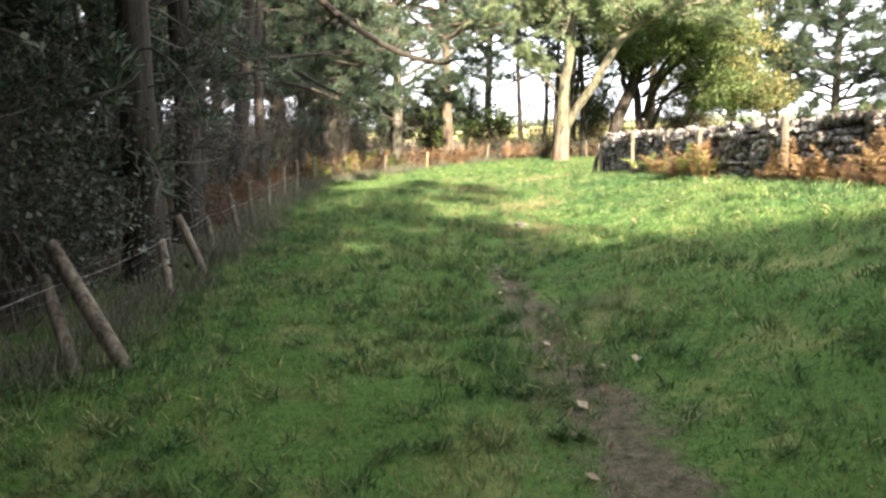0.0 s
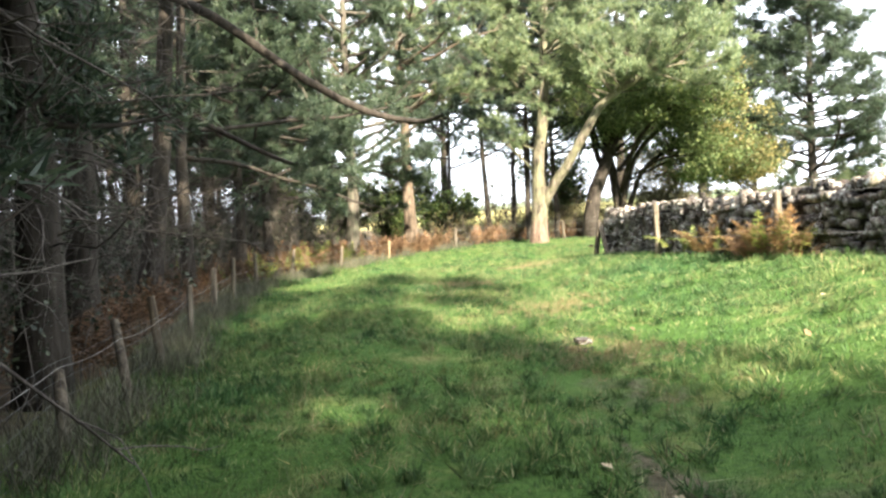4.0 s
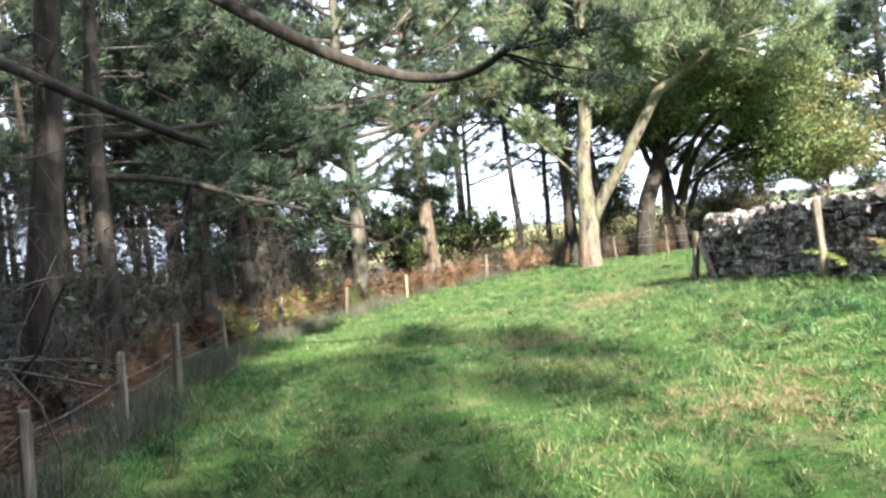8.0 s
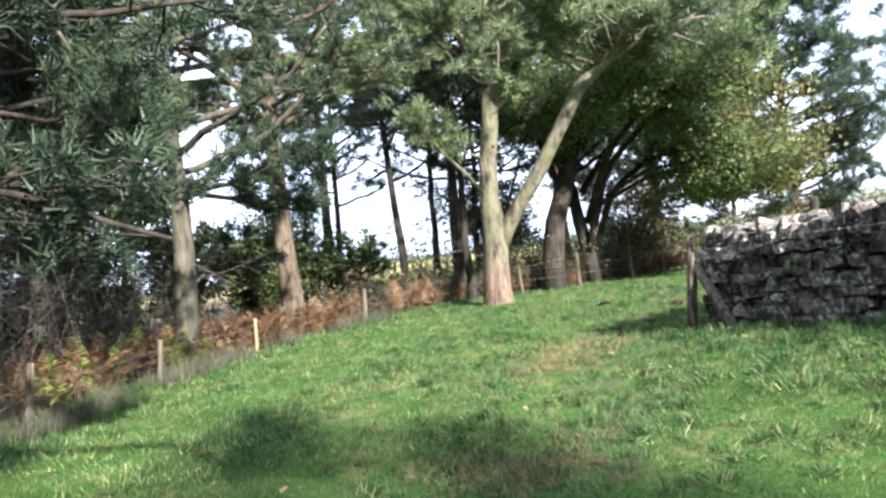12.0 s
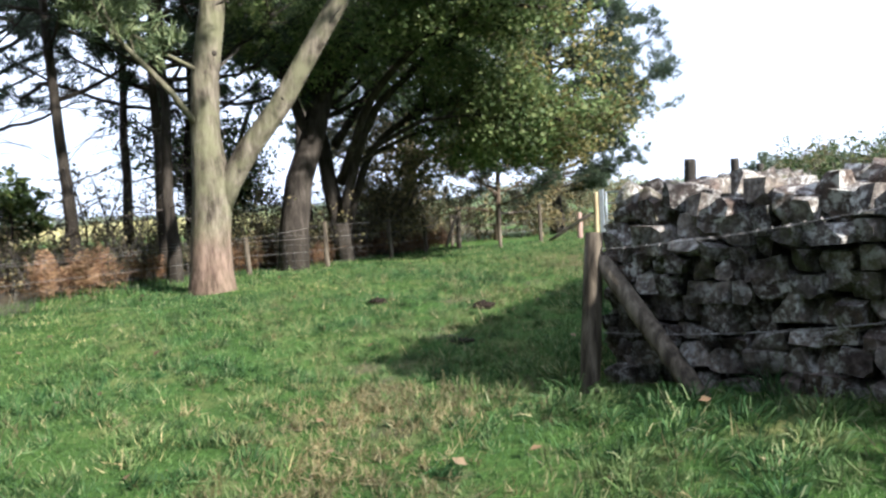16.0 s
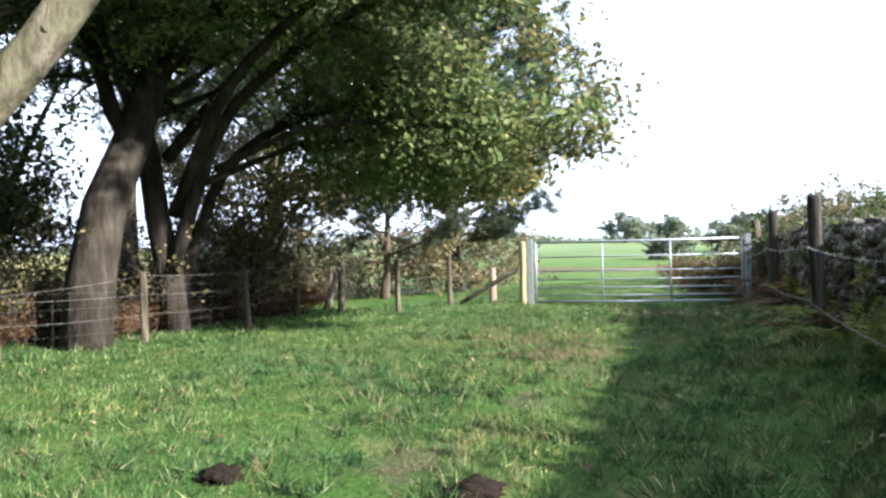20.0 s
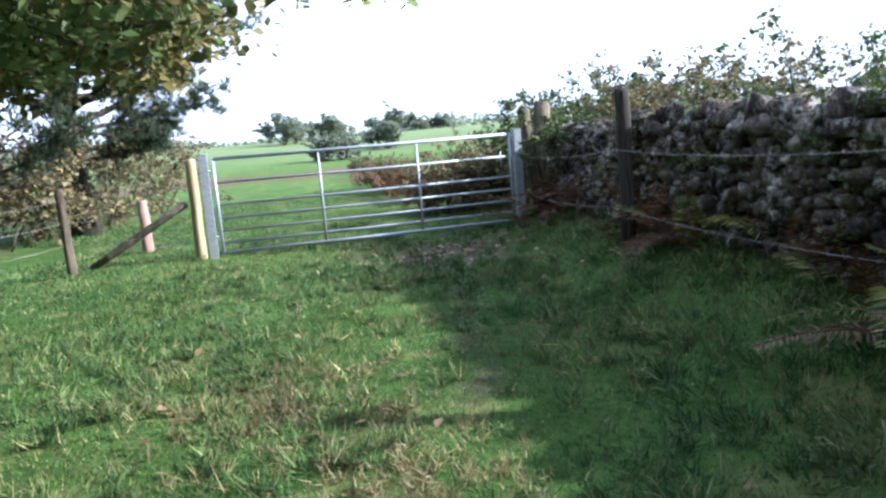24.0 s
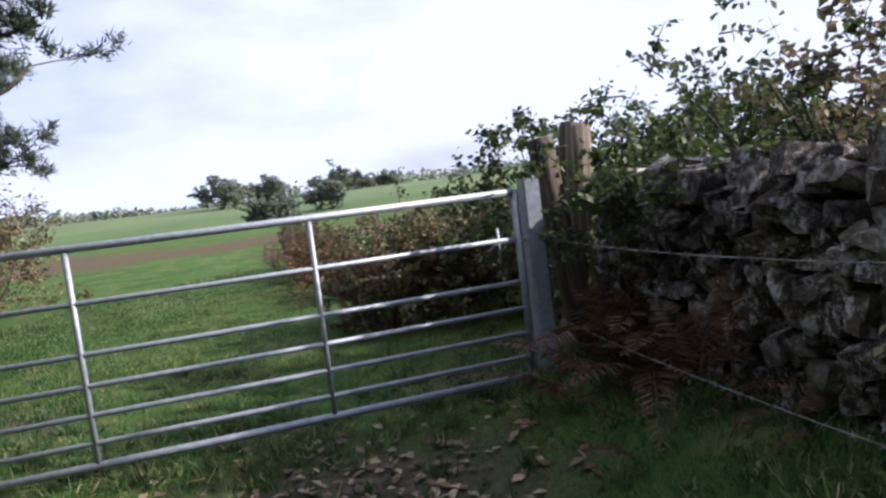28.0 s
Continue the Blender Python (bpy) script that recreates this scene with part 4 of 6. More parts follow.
# the forked pine
def forked_pine():
    rng = np.random.default_rng(40)
    bx, by = 3.4, 27.15
    bz = hz(bx, by)
    tree = thing("forked_pine", "large forked pine with a pale trunk, reddish at the foot", "tree", at=(bx, by, bz))
    foot = [(-0.03, 0, -0.2), (-0.03, 0, 0.05), (-0.02, 0, 0.3), (0, 0, 0.8), (0.05, 0, 1.2), (0.06, 0, 1.55)]
    left = foot + [(0.03, 0.02, 2.2), (0.08, 0.04, 3.0), (0.24, 0.05, 3.9), (0.36, 0.1, 5.2), (0.4, 0.15, 6.8), (0.55, 0.2, 8.4), (0.6, 0.2, 9.8)]
    right = [(0.12, -0.02, 1.05), (0.28, -0.1, 1.5), (0.52, -0.28, 1.95), (0.93, -0.6, 2.55), (1.42, -0.9, 3.45), (1.85, -1.12, 4.2), (2.5, -1.35, 4.75), (3.3, -1.5, 5.1), (4.2, -1.6, 5.6)]
    trunk = part("trunk", mesh_np("trunk", *tube(left, [0.37, 0.33, 0.29, 0.27, 0.27, 0.26, 0.20, 0.19, 0.18, 0.15, 0.12, 0.08, 0.04], 14), BARK_FORK, True), tree)
    fork = part("limb", mesh_np("limb", *tube(right, [0.15, 0.165, 0.16, 0.15, 0.14, 0.135, 0.12, 0.09, 0.05], 12), BARK_FORK, True), tree)
    wood, needles = Heap(), Heap()
    L, R = np.array(left), np.array(right)
    low = [(L[6], (-0.7, -0.15, 1.0), 2.6, 0.05), (L[7], (-0.8, -0.4, 0.35), 1.5, 0.03), (L[9], (-0.9, -0.5, 0.3), 2.6, 0.05), (L[9], (0.1, -1, 0.3), 2.2, 0.05)]
    for p, way, length, r0 in low:
        q, r = bough(rng, p, way, length, r0, 7, 0.12, 0.05)
        needle_limb(rng, wood, needles, q, r, 8, 20, 13, 0.2)
    for line, count, lo, hi, spread in ((L, 60, 0.7, 1.0, 3.2), (R, 40, 0.66, 1.0, 2.6)):
        for k in range(count):
            t = rng.uniform(lo, hi)
            p = along(line, np.array([t * 0.999]))[0]
            a = rng.uniform(0, 2 * np.pi)
            q, r = bough(rng, p, (math.cos(a), math.sin(a), rng.uniform(-0.05, 0.7)), spread * rng.uniform(0.5, 1.1), 0.035, 6, 0.14, 0.06)
            needle_limb(rng, wood, needles, q, r, 7, 18, 12, 0.2)
    part("branchwork", wood.mesh("branchwork", BARK_FORK, True), tree)["kind"] = "stuff"
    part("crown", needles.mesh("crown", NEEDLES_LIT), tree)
    for p, way in ((L[7] + (0.15, -0.05, 0.1), (0.8, -0.2, 0.5)), (L[8] + (-0.1, -0.1, 0), (0.6, -0.6, 0.6)), (R[4], (0.3, -0.5, 0.8))):
        q, r = bough(rng, p, way, 0.55, 0.022, 4, 0.2)
        part("broken_stub", mesh_np("broken_stub", *tube(q, r, 6), BARK_GREY, True), trunk)
    for p, n, bole in ((np.array((0.93, -0.6, 2.6)), (-0.1, -1, 0.1), fork), (np.array((0.16, 0, 3.3)), (0.2, -1, 0), trunk)):
        q = p + unit(np.array(n)) * 0.1
        part("knot_hole", mesh_np("knot_hole", *tube([q, q + unit(np.array(n)) * 0.055], [0.05, 0.035], 9), BARK_DARK, True), bole, "dark knot hole")
    return tree


forked_pine()
pine("rounded bluish-green pine on the far side of the gate", (17.0, 35.7), 11.5, 0.22, 2.0, 3.7, 21, bark=BARK_DARK, needle=NEEDLES, limbs=72, dead=6, tuft=24, blades=12, size=0.23,
     lines=[([(17.0, 35.6, z0), (17.8, 35.4, z0 + 0.1), (x - 0.75, y + 0.9, z)], 0.05, 22, 0.5, 0.35) for z0, x, y, z in ((2.3, 20.0, 33.6, 2.65), (2.9, 19.8, 34.0, 3.3), (3.5, 19.6, 34.2, 3.9), (4.2, 19.8, 34.4, 4.6), (1.9, 19.2, 34.0, 2.3), (1.7, 18.0, 33.4, 1.95), (5.0, 19.5, 34.4, 5.3))])
pine("dense rounded pine behind the broad-leaved tree", (13.0, 38.6), 13, 0.24, 2.2, 4.6, 22, bark=BARK_DARK, limbs=78, dead=8, tuft=24, blades=12, size=0.26)
for x, y, ht, sd in ((8.8, 37.5, 13.5, 24), (4.6, 36.5, 12.5, 25), (0.4, 41.0, 12.5, 26)):
    pine("tall full-crowned pine standing behind the other trees", (x, y), ht, 0.22, 5.0, 4.0, sd, bark=BARK_DARK, limbs=46, dead=4, tuft=22, blades=11, size=0.24, group="tall pines behind")
OAK = (7.2, 31.2)
OAK_LIMBS = [(limb_line(p, OAK), r, 5.0) for p, r in (
    ([(7.35, 31.7, 0.3), (7.45, 31.6, 1.1), (7.7, 31.4, 1.87), (7.86, 31.26, 2.55), (8.2, 30.95, 3.06), (8.75, 30.4, 3.45), (9.4, 29.6, 3.7), (9.55, 29.0, 3.75), (9.8, 28.4, 3.6)], 0.12),
    ([(7.1, 31.1, 1.2), (7.5, 30.3, 3.4), (8.6, 29.0, 4.6), (9.3, 27.9, 4.9), (10.1, 27.0, 4.4)], 0.11),
    ([(7.15, 31.1, 2.0), (7.3, 29.8, 3.6), (7.8, 28.5, 4.5), (8.5, 27.4, 4.9), (9.2, 26.6, 4.7)], 0.10),
    ([(7.1, 31.2, 2.8), (8.4, 31.4, 4.4), (10.0, 31.2, 5.2), (10.9, 30.8, 5.3)], 0.10),
    ([(7.2, 31.0, 4.0), (7.8, 29.5, 6.0), (8.6, 28.0, 6.9)], 0.09),
    ([(8.75, 30.4, 3.45), (9.2, 29.0, 3.5), (9.5, 27.6, 3.1), (10.1, 26.4, 2.5)], 0.05),
    ([(7.5, 30.5, 2.6), (8.2, 29.4, 3.1), (8.8, 28.4, 3.1), (9.3, 27.6, 2.8)], 0.055),
    ([(7.4, 30.9, 2.4), (8.6, 30.2, 3.0), (9.6, 29.6, 3.1), (10.4, 29.0, 2.8)], 0.055),
    ([(9.2, 29.8, 3.6), (10.2, 29.4, 3.0), (10.8, 29.1, 2.6), (11.1, 28.9, 2.6)], 0.05))]
broadleaf("oak_tree", "spreading broad-leaved tree with a dark curved low limb", OAK,
          [((0, 0, -0.1), (-0.05, 0.0, 1), 8.0, 0.2, 0.0), ((0, 0, 2.2), (-0.5, -0.6, 0.9), 3.6, 0.09, 0.0)],
          31, LEAF_OAK, BARK_DARK, 460, 42, 0.095, 0.4, reach=1.2, lines=OAK_LIMBS,
          clear=lambda x, y, z: ((((y > 26.0 + 0.87 * (x - 8.9)) & (z > 1.7)) | (z > 2.05)) & ((x > 8.5) | (z > 3.6 + 0.45 * np.sin(2.9 * x + 1.7 * y) + 0.3 * np.sin(7.3 * x - 4.1 * y)))), turning=(LEAF_GOLD, lambda x, y: x - 10.3))
broadleaf("oak_tree", "dark thick-trunked broad-leaved tree with a dense crown", (5.7, 30.3),
          [((0, 0, -0.1), (0.05, 0.1, 1), 8.5, 0.31, 0.0), ((0, 0, 2.6), (-0.5, 0.3, 1), 4.5, 0.12, 0.0), ((0, 0, 2.9), (0.6, 0.4, 1), 4.5, 0.12, 0.0), ((0, 0, 3.4), (0.5, -0.8, 0.8), 3.4, 0.07, 0.0)],
          32, LEAF_OAK, BARK_DARK, 220, 38, 0.095, 0.35, reach=1.4, clear=lambda x, y, z: z > 3.3 + 0.4 * np.sin(2.3 * x + y) + 0.3 * np.sin(6.1 * x - 5.3 * y))
broadleaf("hawthorn_tree", "small twiggy hawthorn with olive-brown leaves", (8.9, 32.9), [((0.15 * k, 0, 0), (0.5 * math.cos(2 * k), 0.5 * math.sin(2 * k), 1.2), 3.0, 0.05, 0.0) for k in range(5)], 34, LEAF_HEDGE, BARK_GREY, 110, 30, 0.09, 0.2, reach=1.0)
pine("small bushy dark pine beside the fence", (13.9, 35.0), 4.6, 0.1, 0.7, 2.3, 23, limbs=26, dead=4)
for x, y, sd, ht, lean in ((2.02, 31.0, 51, 10, (-0.3, 0)), (3.5, 31.0, 52, 9, (0.1, 0)), (3.35, 29.6, 53, 8.5, (0.0, 0.2)), (4.4, 33.0, 54, 8, (0.2, 0)), (0.6, 35.5, 55, 9, (0.1, 0)), (3.0, 32.4, 56, 8, (0.3, 0)), (4.6, 31.0, 57, 8.5, (-0.2, 0))):
    pine("thin bare-stemmed dark tree with sparse foliage", (x, y), ht, 0.11, 3.2, 2.2, sd, lean, BARK_DARK, NEEDLES, 20, (), 12, 14, 8, 0.17, "thin trees behind the bracken")
for x, y, sd, ht, rr in ((-1.9, 30.5, 63, 2.9, 0.8), (-3.6, 31.5, 64, 3.6, 0.9), (-5.4, 28.6, 65, 5.0, 1.1), (-0.6, 38.5, 67, 5.0, 1.2), (5.2, 34.0, 68, 5.2, 1.2)):
    broadleaf("holly_tree", "dark green evergreen tree with dense low foliage", (x, y), [((0, 0, -0.1), (0.05, 0, 1), ht, 0.09, 0.0)] + [((0, 0, 0.3 + 0.3 * k), (0.7 * math.cos(2.3 * k), 0.7 * math.sin(2.3 * k), 1), ht * 0.5, 0.04, 0.0) for k in range(5)], sd, LEAF_BUSH, BARK_DARK, 130, 26, 0.1, 0.15, reach=rr * 0.75)
broadleaf("holly_bush", "dark green bushy evergreen between the trunks", (0.45, 32.3), [((0.2 * k - 0.5, 0, 0), (math.cos(k), math.sin(k), 1.4), 2.0, 0.03, 0.0) for k in range(6)], 61, LEAF_BUSH, BARK_DARK, 90, 30, 0.11, 0.2, "bush", 0.7, 5)
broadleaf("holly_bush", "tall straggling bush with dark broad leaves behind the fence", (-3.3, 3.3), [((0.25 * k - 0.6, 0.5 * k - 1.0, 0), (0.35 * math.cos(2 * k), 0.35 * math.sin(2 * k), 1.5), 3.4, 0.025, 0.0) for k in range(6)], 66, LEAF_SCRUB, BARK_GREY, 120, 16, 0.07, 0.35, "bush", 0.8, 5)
broadleaf("thorn_bush", "twiggy leafless thorn scrub with few leaves", (2.9, 34.6), [((0.3 * k - 0.9, 0.1 * k, 0), (0.4 * math.cos(2 * k), 0.4, 1.5), 2.4, 0.03, 0.0) for k in range(7)], 62, LEAF_HEDGE, BARK_DARK, 60, 6, 0.08, 0.2, "bush", 0.8, 5)


# the wood behind the fence
def fence_x(y):
    return np.interp(y, [-6, 0.5, 3.3, 5.2, 7.3, 8.6, 12, 16, 19.5, 22, 24.8, 27, 29.2], [-1.9, -1.75, -1.7, -1.85, -2.3, -2.45, -3.1, -3.7, -3.9, -3.1, -1.9, 0.2, 3.0])


def woodland():
    makers = []
    for k, (ht, r, crown, spread, n) in enumerate(((10, 0.10, 3.2, 2.2, 16), (11.5, 0.14, 3.6, 2.5, 18), (8.5, 0.07, 2.2, 1.9, 14))):
        makers.append(pine("dark slender woodland pine with many dead twigs", (-7.0 - 1.5 * k, 3.0 + 4 * k), ht, r, crown, spread, 70 + k, (0.2, 0.1), BARK_DARK, NEEDLES, n, (), 34, 11, 8, 0.26, "woodland pines"))
    rng = np.random.default_rng(77)
    placed = [(m.location.x, m.location.y) for m in makers]
    for _ in range(3000):
        y = rng.uniform(-14, 44)
        x = float(fence_x(min(y, 24))) - 1.2 - abs(rng.normal(0, 6.0))
        if len(placed) > 125:
            break
        if min(math.hypot(x - a, y - b) for a, b in placed) < (1.0 if y < 6 else 1.35) or (y > 21 and x > -5.5) or (y > 27 and x > -4.5 - 0.16 * (y - 27)) or (7 < y < 17 and x > -5.8) or (6 < y < 24 and x < -4 and rng.random() < 0.74):
            continue
        placed.append((x, y))
        s = rng.uniform(0.8, 1.15)
        t = copy_thing(makers[int(rng.integers(3))], pose(x, y, hz(x, y), rng.normal(0, 2.5), rng.normal(0, 2.5), rng.uniform(0, 360)))
        t.scale = (s, s, s)
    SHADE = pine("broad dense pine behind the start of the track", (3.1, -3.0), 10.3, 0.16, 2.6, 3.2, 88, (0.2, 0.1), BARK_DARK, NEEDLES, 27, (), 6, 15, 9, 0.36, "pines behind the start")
    SHADE.scale = (0.95, 0.95, 0.76)
    pine("tall pine with a bare stem and a small flat crown", (5.75, -3.6), 12.2, 0.15, 8.6, 1.5, 87, (0, 0), BARK_DARK, NEEDLES, 9, (), 6, 15, 9, 0.3, "pines behind the start")
    # pines behind and beside the walker, whose shade lies across the start of the track
    for x, y, s, w in ((4.6, -4.6, 0.5, 1.15), (7.6, -4.0, 0.4, 1.0), (10.0, -4.0, 0.4, 1.0), (0.9, -5.4, 0.62, 1.2), (3.3, -3.8, 1.24, 0.6), (0.6, -4.4, 1.2, 0.75), (-1.4, -4.8, 1.25, 0.85), (-3.4, -5.0, 1.25, 0.9), (-0.6, -3.2, 0.95, 1.0), (12, -4.4, 0.4, 0.9), (-2.2, -4.2, 1.0, 1.0), (-1.0, -6.5, 1.0, 1.2), (5.6, -8.0, 0.64, 1.2), (8.6, -8.4, 0.6, 1.2), (11.6, -8.0, 0.58, 1.2), (14.6, -8.0, 0.58, 1.2), (-3.5, -8.0, 1.0, 1.2)):
        t = copy_thing(SHADE, pose(x, y, hz(x, y), 0, 0, 50 * x))
        t.scale = (w, w, s)


woodland()


def fence_y(x):
    """The line of the fence below the broad-leaved trees."""
    return np.interp(x, [-0.5, 4.6, 6.4, 8.3, 9.6, 10.9, 13.5], [29.8, 30.2, 30.4, 31.2, 31.9, 32.5, 32.6])


def sapling(rng, twigs, foliage, x, y, tall, stems, per, size, r0=0.008):
    """A few wandering stems with side twigs and small leaves on them."""
    for _ in range(stems):
        q, r = bough(rng, (x + rng.normal(0, 0.15), y + rng.normal(0, 0.15), hz(x, y) - 0.05), (rng.normal(0, 0.35), rng.normal(0, 0.35), 1), tall * rng.uniform(0.6, 1.15), r0 * rng.uniform(0.5, 1.1), 5, 0.16)
        twigs.add(*tube(q, r, 4, False))
        ends = [q]
        for _ in range(4):
            s = along(q, rng.uniform(0.25, 1, 1))[0]
            q2, r2 = bough(rng, s, unit(q[-1] - q[0]) + 0.9 * rng.normal(size=3), tall * rng.uniform(0.15, 0.4), r0 * 0.4, 4, 0.22)
            twigs.add(*tube(q2, r2, 3, False))
            ends.append(q2)
        if per:
            for b in ends[1:]:
                c = along(b, rng.uniform(0.2, 0.999, per)) + rng.normal(0, 0.07, (per, 3))
                foliage.add(*leaves(rng, c, size))


def thicket():
    """Leafless grey twigs and dull low scrub inside the wood."""
    rng, twigs, foliage = np.random.default_rng(80), Heap(), Heap()
    for _ in range(1500):
        y = rng.uniform(-3, 31)
        x = float(fence_x(min(y, 24))) - 0.6 - abs(rng.normal(0, 3.4))
        sapling(rng, twigs, foliage, x, y, rng.uniform(0.5, 3.6), 1, 0, 0.05)
    for _ in range(820):
        y = rng.uniform(-8, 46)
        x = float(fence_x(min(y, 24))) - 1.6 - rng.uniform(0, 1) ** 1.2 * 15 - 0.2 * max(0, y - 26)
        sapling(rng, twigs, foliage, x, y, rng.uniform(0.8, 2.7), 3, 17, 0.085)
    for _ in range(330):
        y = rng.uniform(0.5, 9.0)
        x = float(fence_x(y)) - 0.7 - abs(rng.normal(0, 2.4))
        sapling(rng, twigs, foliage, x, y, min(rng.uniform(1.2, 4.2), 0.6 + 1.3 * (float(fence_x(y)) - x)), 3, 16, 0.045)
    thing("undergrowth", "tangle of grey leafless twigs under the pines", "undergrowth", kind="stuff", data=twigs.mesh("undergrowth", TWIG))
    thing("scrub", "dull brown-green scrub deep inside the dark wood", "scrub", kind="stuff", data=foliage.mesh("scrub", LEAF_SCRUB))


thicket()


def hedge_bottom():
    """Brown-green shrubs and saplings below the broad-leaved trees."""
    rng, twigs, foliage = np.random.default_rng(82), Heap(), Heap()
    for _ in range(430):
        x = rng.uniform(-0.5, 13.5)
        y = float(fence_y(x)) + 0.9 + 2.0 * (x > 11) + abs(rng.normal(0, 1.7))
        tall = rng.uniform(0.5, 1.8) * (0.8 if x < 5 else 1.25)
        sapling(rng, twigs, foliage, x, y, tall, 4, 8 if x > 5 else 4, 0.065, 0.009)
    thing("shrubs", "brown and green shrubs below the trees behind the fence", "shrubs", kind="stuff", data=foliage.mesh("shrubs", LEAF_HEDGE))
    thing("shrub_twigs", "bare twigs among the shrubs", "twigs", kind="stuff", data=twigs.mesh("shrub_twigs", TWIG))


hedge_bottom()


# ---- bracken, ferns, bushes ----
def fronds(rng, roots, length, arch, pinnae=34):
    """Fern fronds: an arching stalk with tapering leaflets on both sides."""
    heap = Heap()
    for root in roots:
        L = length * rng.uniform(0.4, 1.4)
        a = rng.uniform(0, 2 * np.pi)
        out = np.array((math.cos(a), math.sin(a), 0))
        t = np.linspace(0, 1, 8)
        bend = arch * rng.uniform(0.1, 1.6)
        pts = root + out * (L * bend * t ** 1.6)[:, None] + np.array((0, 0, 1)) * (L * (t - 0.55 * bend * t ** 2.4))[:, None]
        heap.add(*tube(pts, 0.005 * np.linspace(1, 0.3, 8), 3, False))
        s = np.linspace(0.28, 0.99, pinnae)
        c = along(pts, s * 0.999)
        d = unit(along(pts, np.minimum(s + 0.05, 0.999)) - along(pts, s - 0.05))
        side = unit(np.cross(d, (0, 0, 1)) + 0.15 * rng.normal(size=(pinnae, 3)))
        ln = (L * 0.17 * np.sin(np.pi * (0.14 + 0.86 * s)) ** 0.8 + 0.02)[:, None]
        for sg in (-1, 1):
            tip = c + sg * side * ln + d * ln * 0.45 - np.array((0, 0, 1)) * ln * rng.uniform(0.05, 0.35, (pinnae, 1))
            wv = d * L * 0.009
            m = (c + tip) / 2 + np.array((0, 0, 1)) * ln * 0.06
            V = np.stack([c, m - wv * 1.1, tip, m + wv * 1.1], 1).reshape(-1, 3)
            k = 4 * np.arange(pinnae)[:, None]
            heap.add(V, np.concatenate([k + np.array([0, 1, 2]), k + np.array([0, 2, 3])]))
    return heap


def fern_patch(name, label, material, seed, count, where, length, arch):
    rng, roots = np.random.default_rng(seed), []
    while len(roots) < count:
        x, y = where(rng)
        if math.sin(2.1 * x + 0.9 * y) * math.sin(1.7 * y - 0.6 * x + 1) + 0.35 * rng.normal() < 0.08:
            continue
        roots.append((x, y, hz(x, y) - 0.03))
    return thing(name, label, "bracken", kind="stuff", data=fronds(rng, np.array(roots), length, arch).mesh(name, material))


def along_fence(lo, hi, near, deep):
    def where(rng):
        y = rng.uniform(lo, hi)
        return float(fence_x(y)) - near - abs(rng.normal(0, deep)), y + rng.normal(0, 0.2)
    return where


fern_patch("bracken", "bank of rust-brown dry bracken along the fence", BRACKEN, 91, 400, along_fence(20.4, 29.4, 0.25, 0.9), 0.72, 0.5)
fern_patch("bracken", "dull brown bracken mixed with green fronds", BRACKEN_DARK, 90, 170, along_fence(18.5, 27.0, 0.2, 0.9), 0.7, 0.5)
fern_patch("fern", "green fern fronds among the bracken", FERN, 89, 70, along_fence(18.5, 25.0, 0.1, 0.9), 0.7, 0.5)
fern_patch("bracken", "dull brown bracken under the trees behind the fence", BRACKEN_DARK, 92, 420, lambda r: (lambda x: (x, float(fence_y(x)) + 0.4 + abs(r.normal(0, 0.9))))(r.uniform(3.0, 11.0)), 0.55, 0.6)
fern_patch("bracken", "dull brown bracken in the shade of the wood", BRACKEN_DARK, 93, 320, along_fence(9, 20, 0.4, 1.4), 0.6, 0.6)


def by_wall(line, lo, hi, off, sign):
    L = np.array(line)
    d = np.concatenate([[0], np.cumsum(np.linalg.norm(np.diff(L, axis=0), axis=1))])

    def where(rng):
        s = rng.uniform(lo, hi)
        x, y = np.interp(s, d, L[:, 0]), np.interp(s, d, L[:, 1])
        k = min(np.searchsorted(d, s), len(L) - 1)
        t = unit(L[k] - L[k - 1])
        o = off + abs(rng.normal(0, 0.14))
        return x - sign * t[1] * o, y + sign * t[0] * o
    return where


fern_patch("bracken", "sunlit orange dry bracken against the stone wall", BRACKEN_LIT, 94, 120, by_wall(WEST_LINE, 5.0, 15.5, 0.15, -1), 0.62, 0.6)
fern_patch("bracken", "low brown bracken along the foot of the stone wall", BRACKEN, 95, 60, by_wall(WEST_LINE, 6.0, 16.0, 0.2, -1), 0.45, 0.7)
fern_patch("fern", "yellow-green ferns at the foot of the stone wall", FERN, 96, 26, by_wall(WEST_LINE, 3.4, 9.0, 0.15, -1), 0.55, 0.6)
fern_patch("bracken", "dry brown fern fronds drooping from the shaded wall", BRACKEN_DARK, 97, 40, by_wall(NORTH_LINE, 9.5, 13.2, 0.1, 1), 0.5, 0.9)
fern_patch("fern", "green fern fronds growing out of the shaded wall", FERN, 98, 30, by_wall(NORTH_LINE, 5.0, 12.2, 0.1, 1), 0.6, 0.9)

fern_patch("bracken", "heap of brown dead bracken beside the gate post", BRACKEN_DARK, 85, 34, lambda r: (15.35 + r.normal(0, 0.22), 26.35 + r.normal(0, 0.16)), 0.55, 1.0)
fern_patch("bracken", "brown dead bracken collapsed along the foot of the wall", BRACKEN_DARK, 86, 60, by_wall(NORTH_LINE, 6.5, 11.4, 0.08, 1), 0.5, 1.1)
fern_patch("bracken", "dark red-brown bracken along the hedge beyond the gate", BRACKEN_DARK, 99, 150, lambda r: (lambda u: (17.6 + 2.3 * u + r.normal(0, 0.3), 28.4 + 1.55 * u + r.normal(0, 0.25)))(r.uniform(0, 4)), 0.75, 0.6)


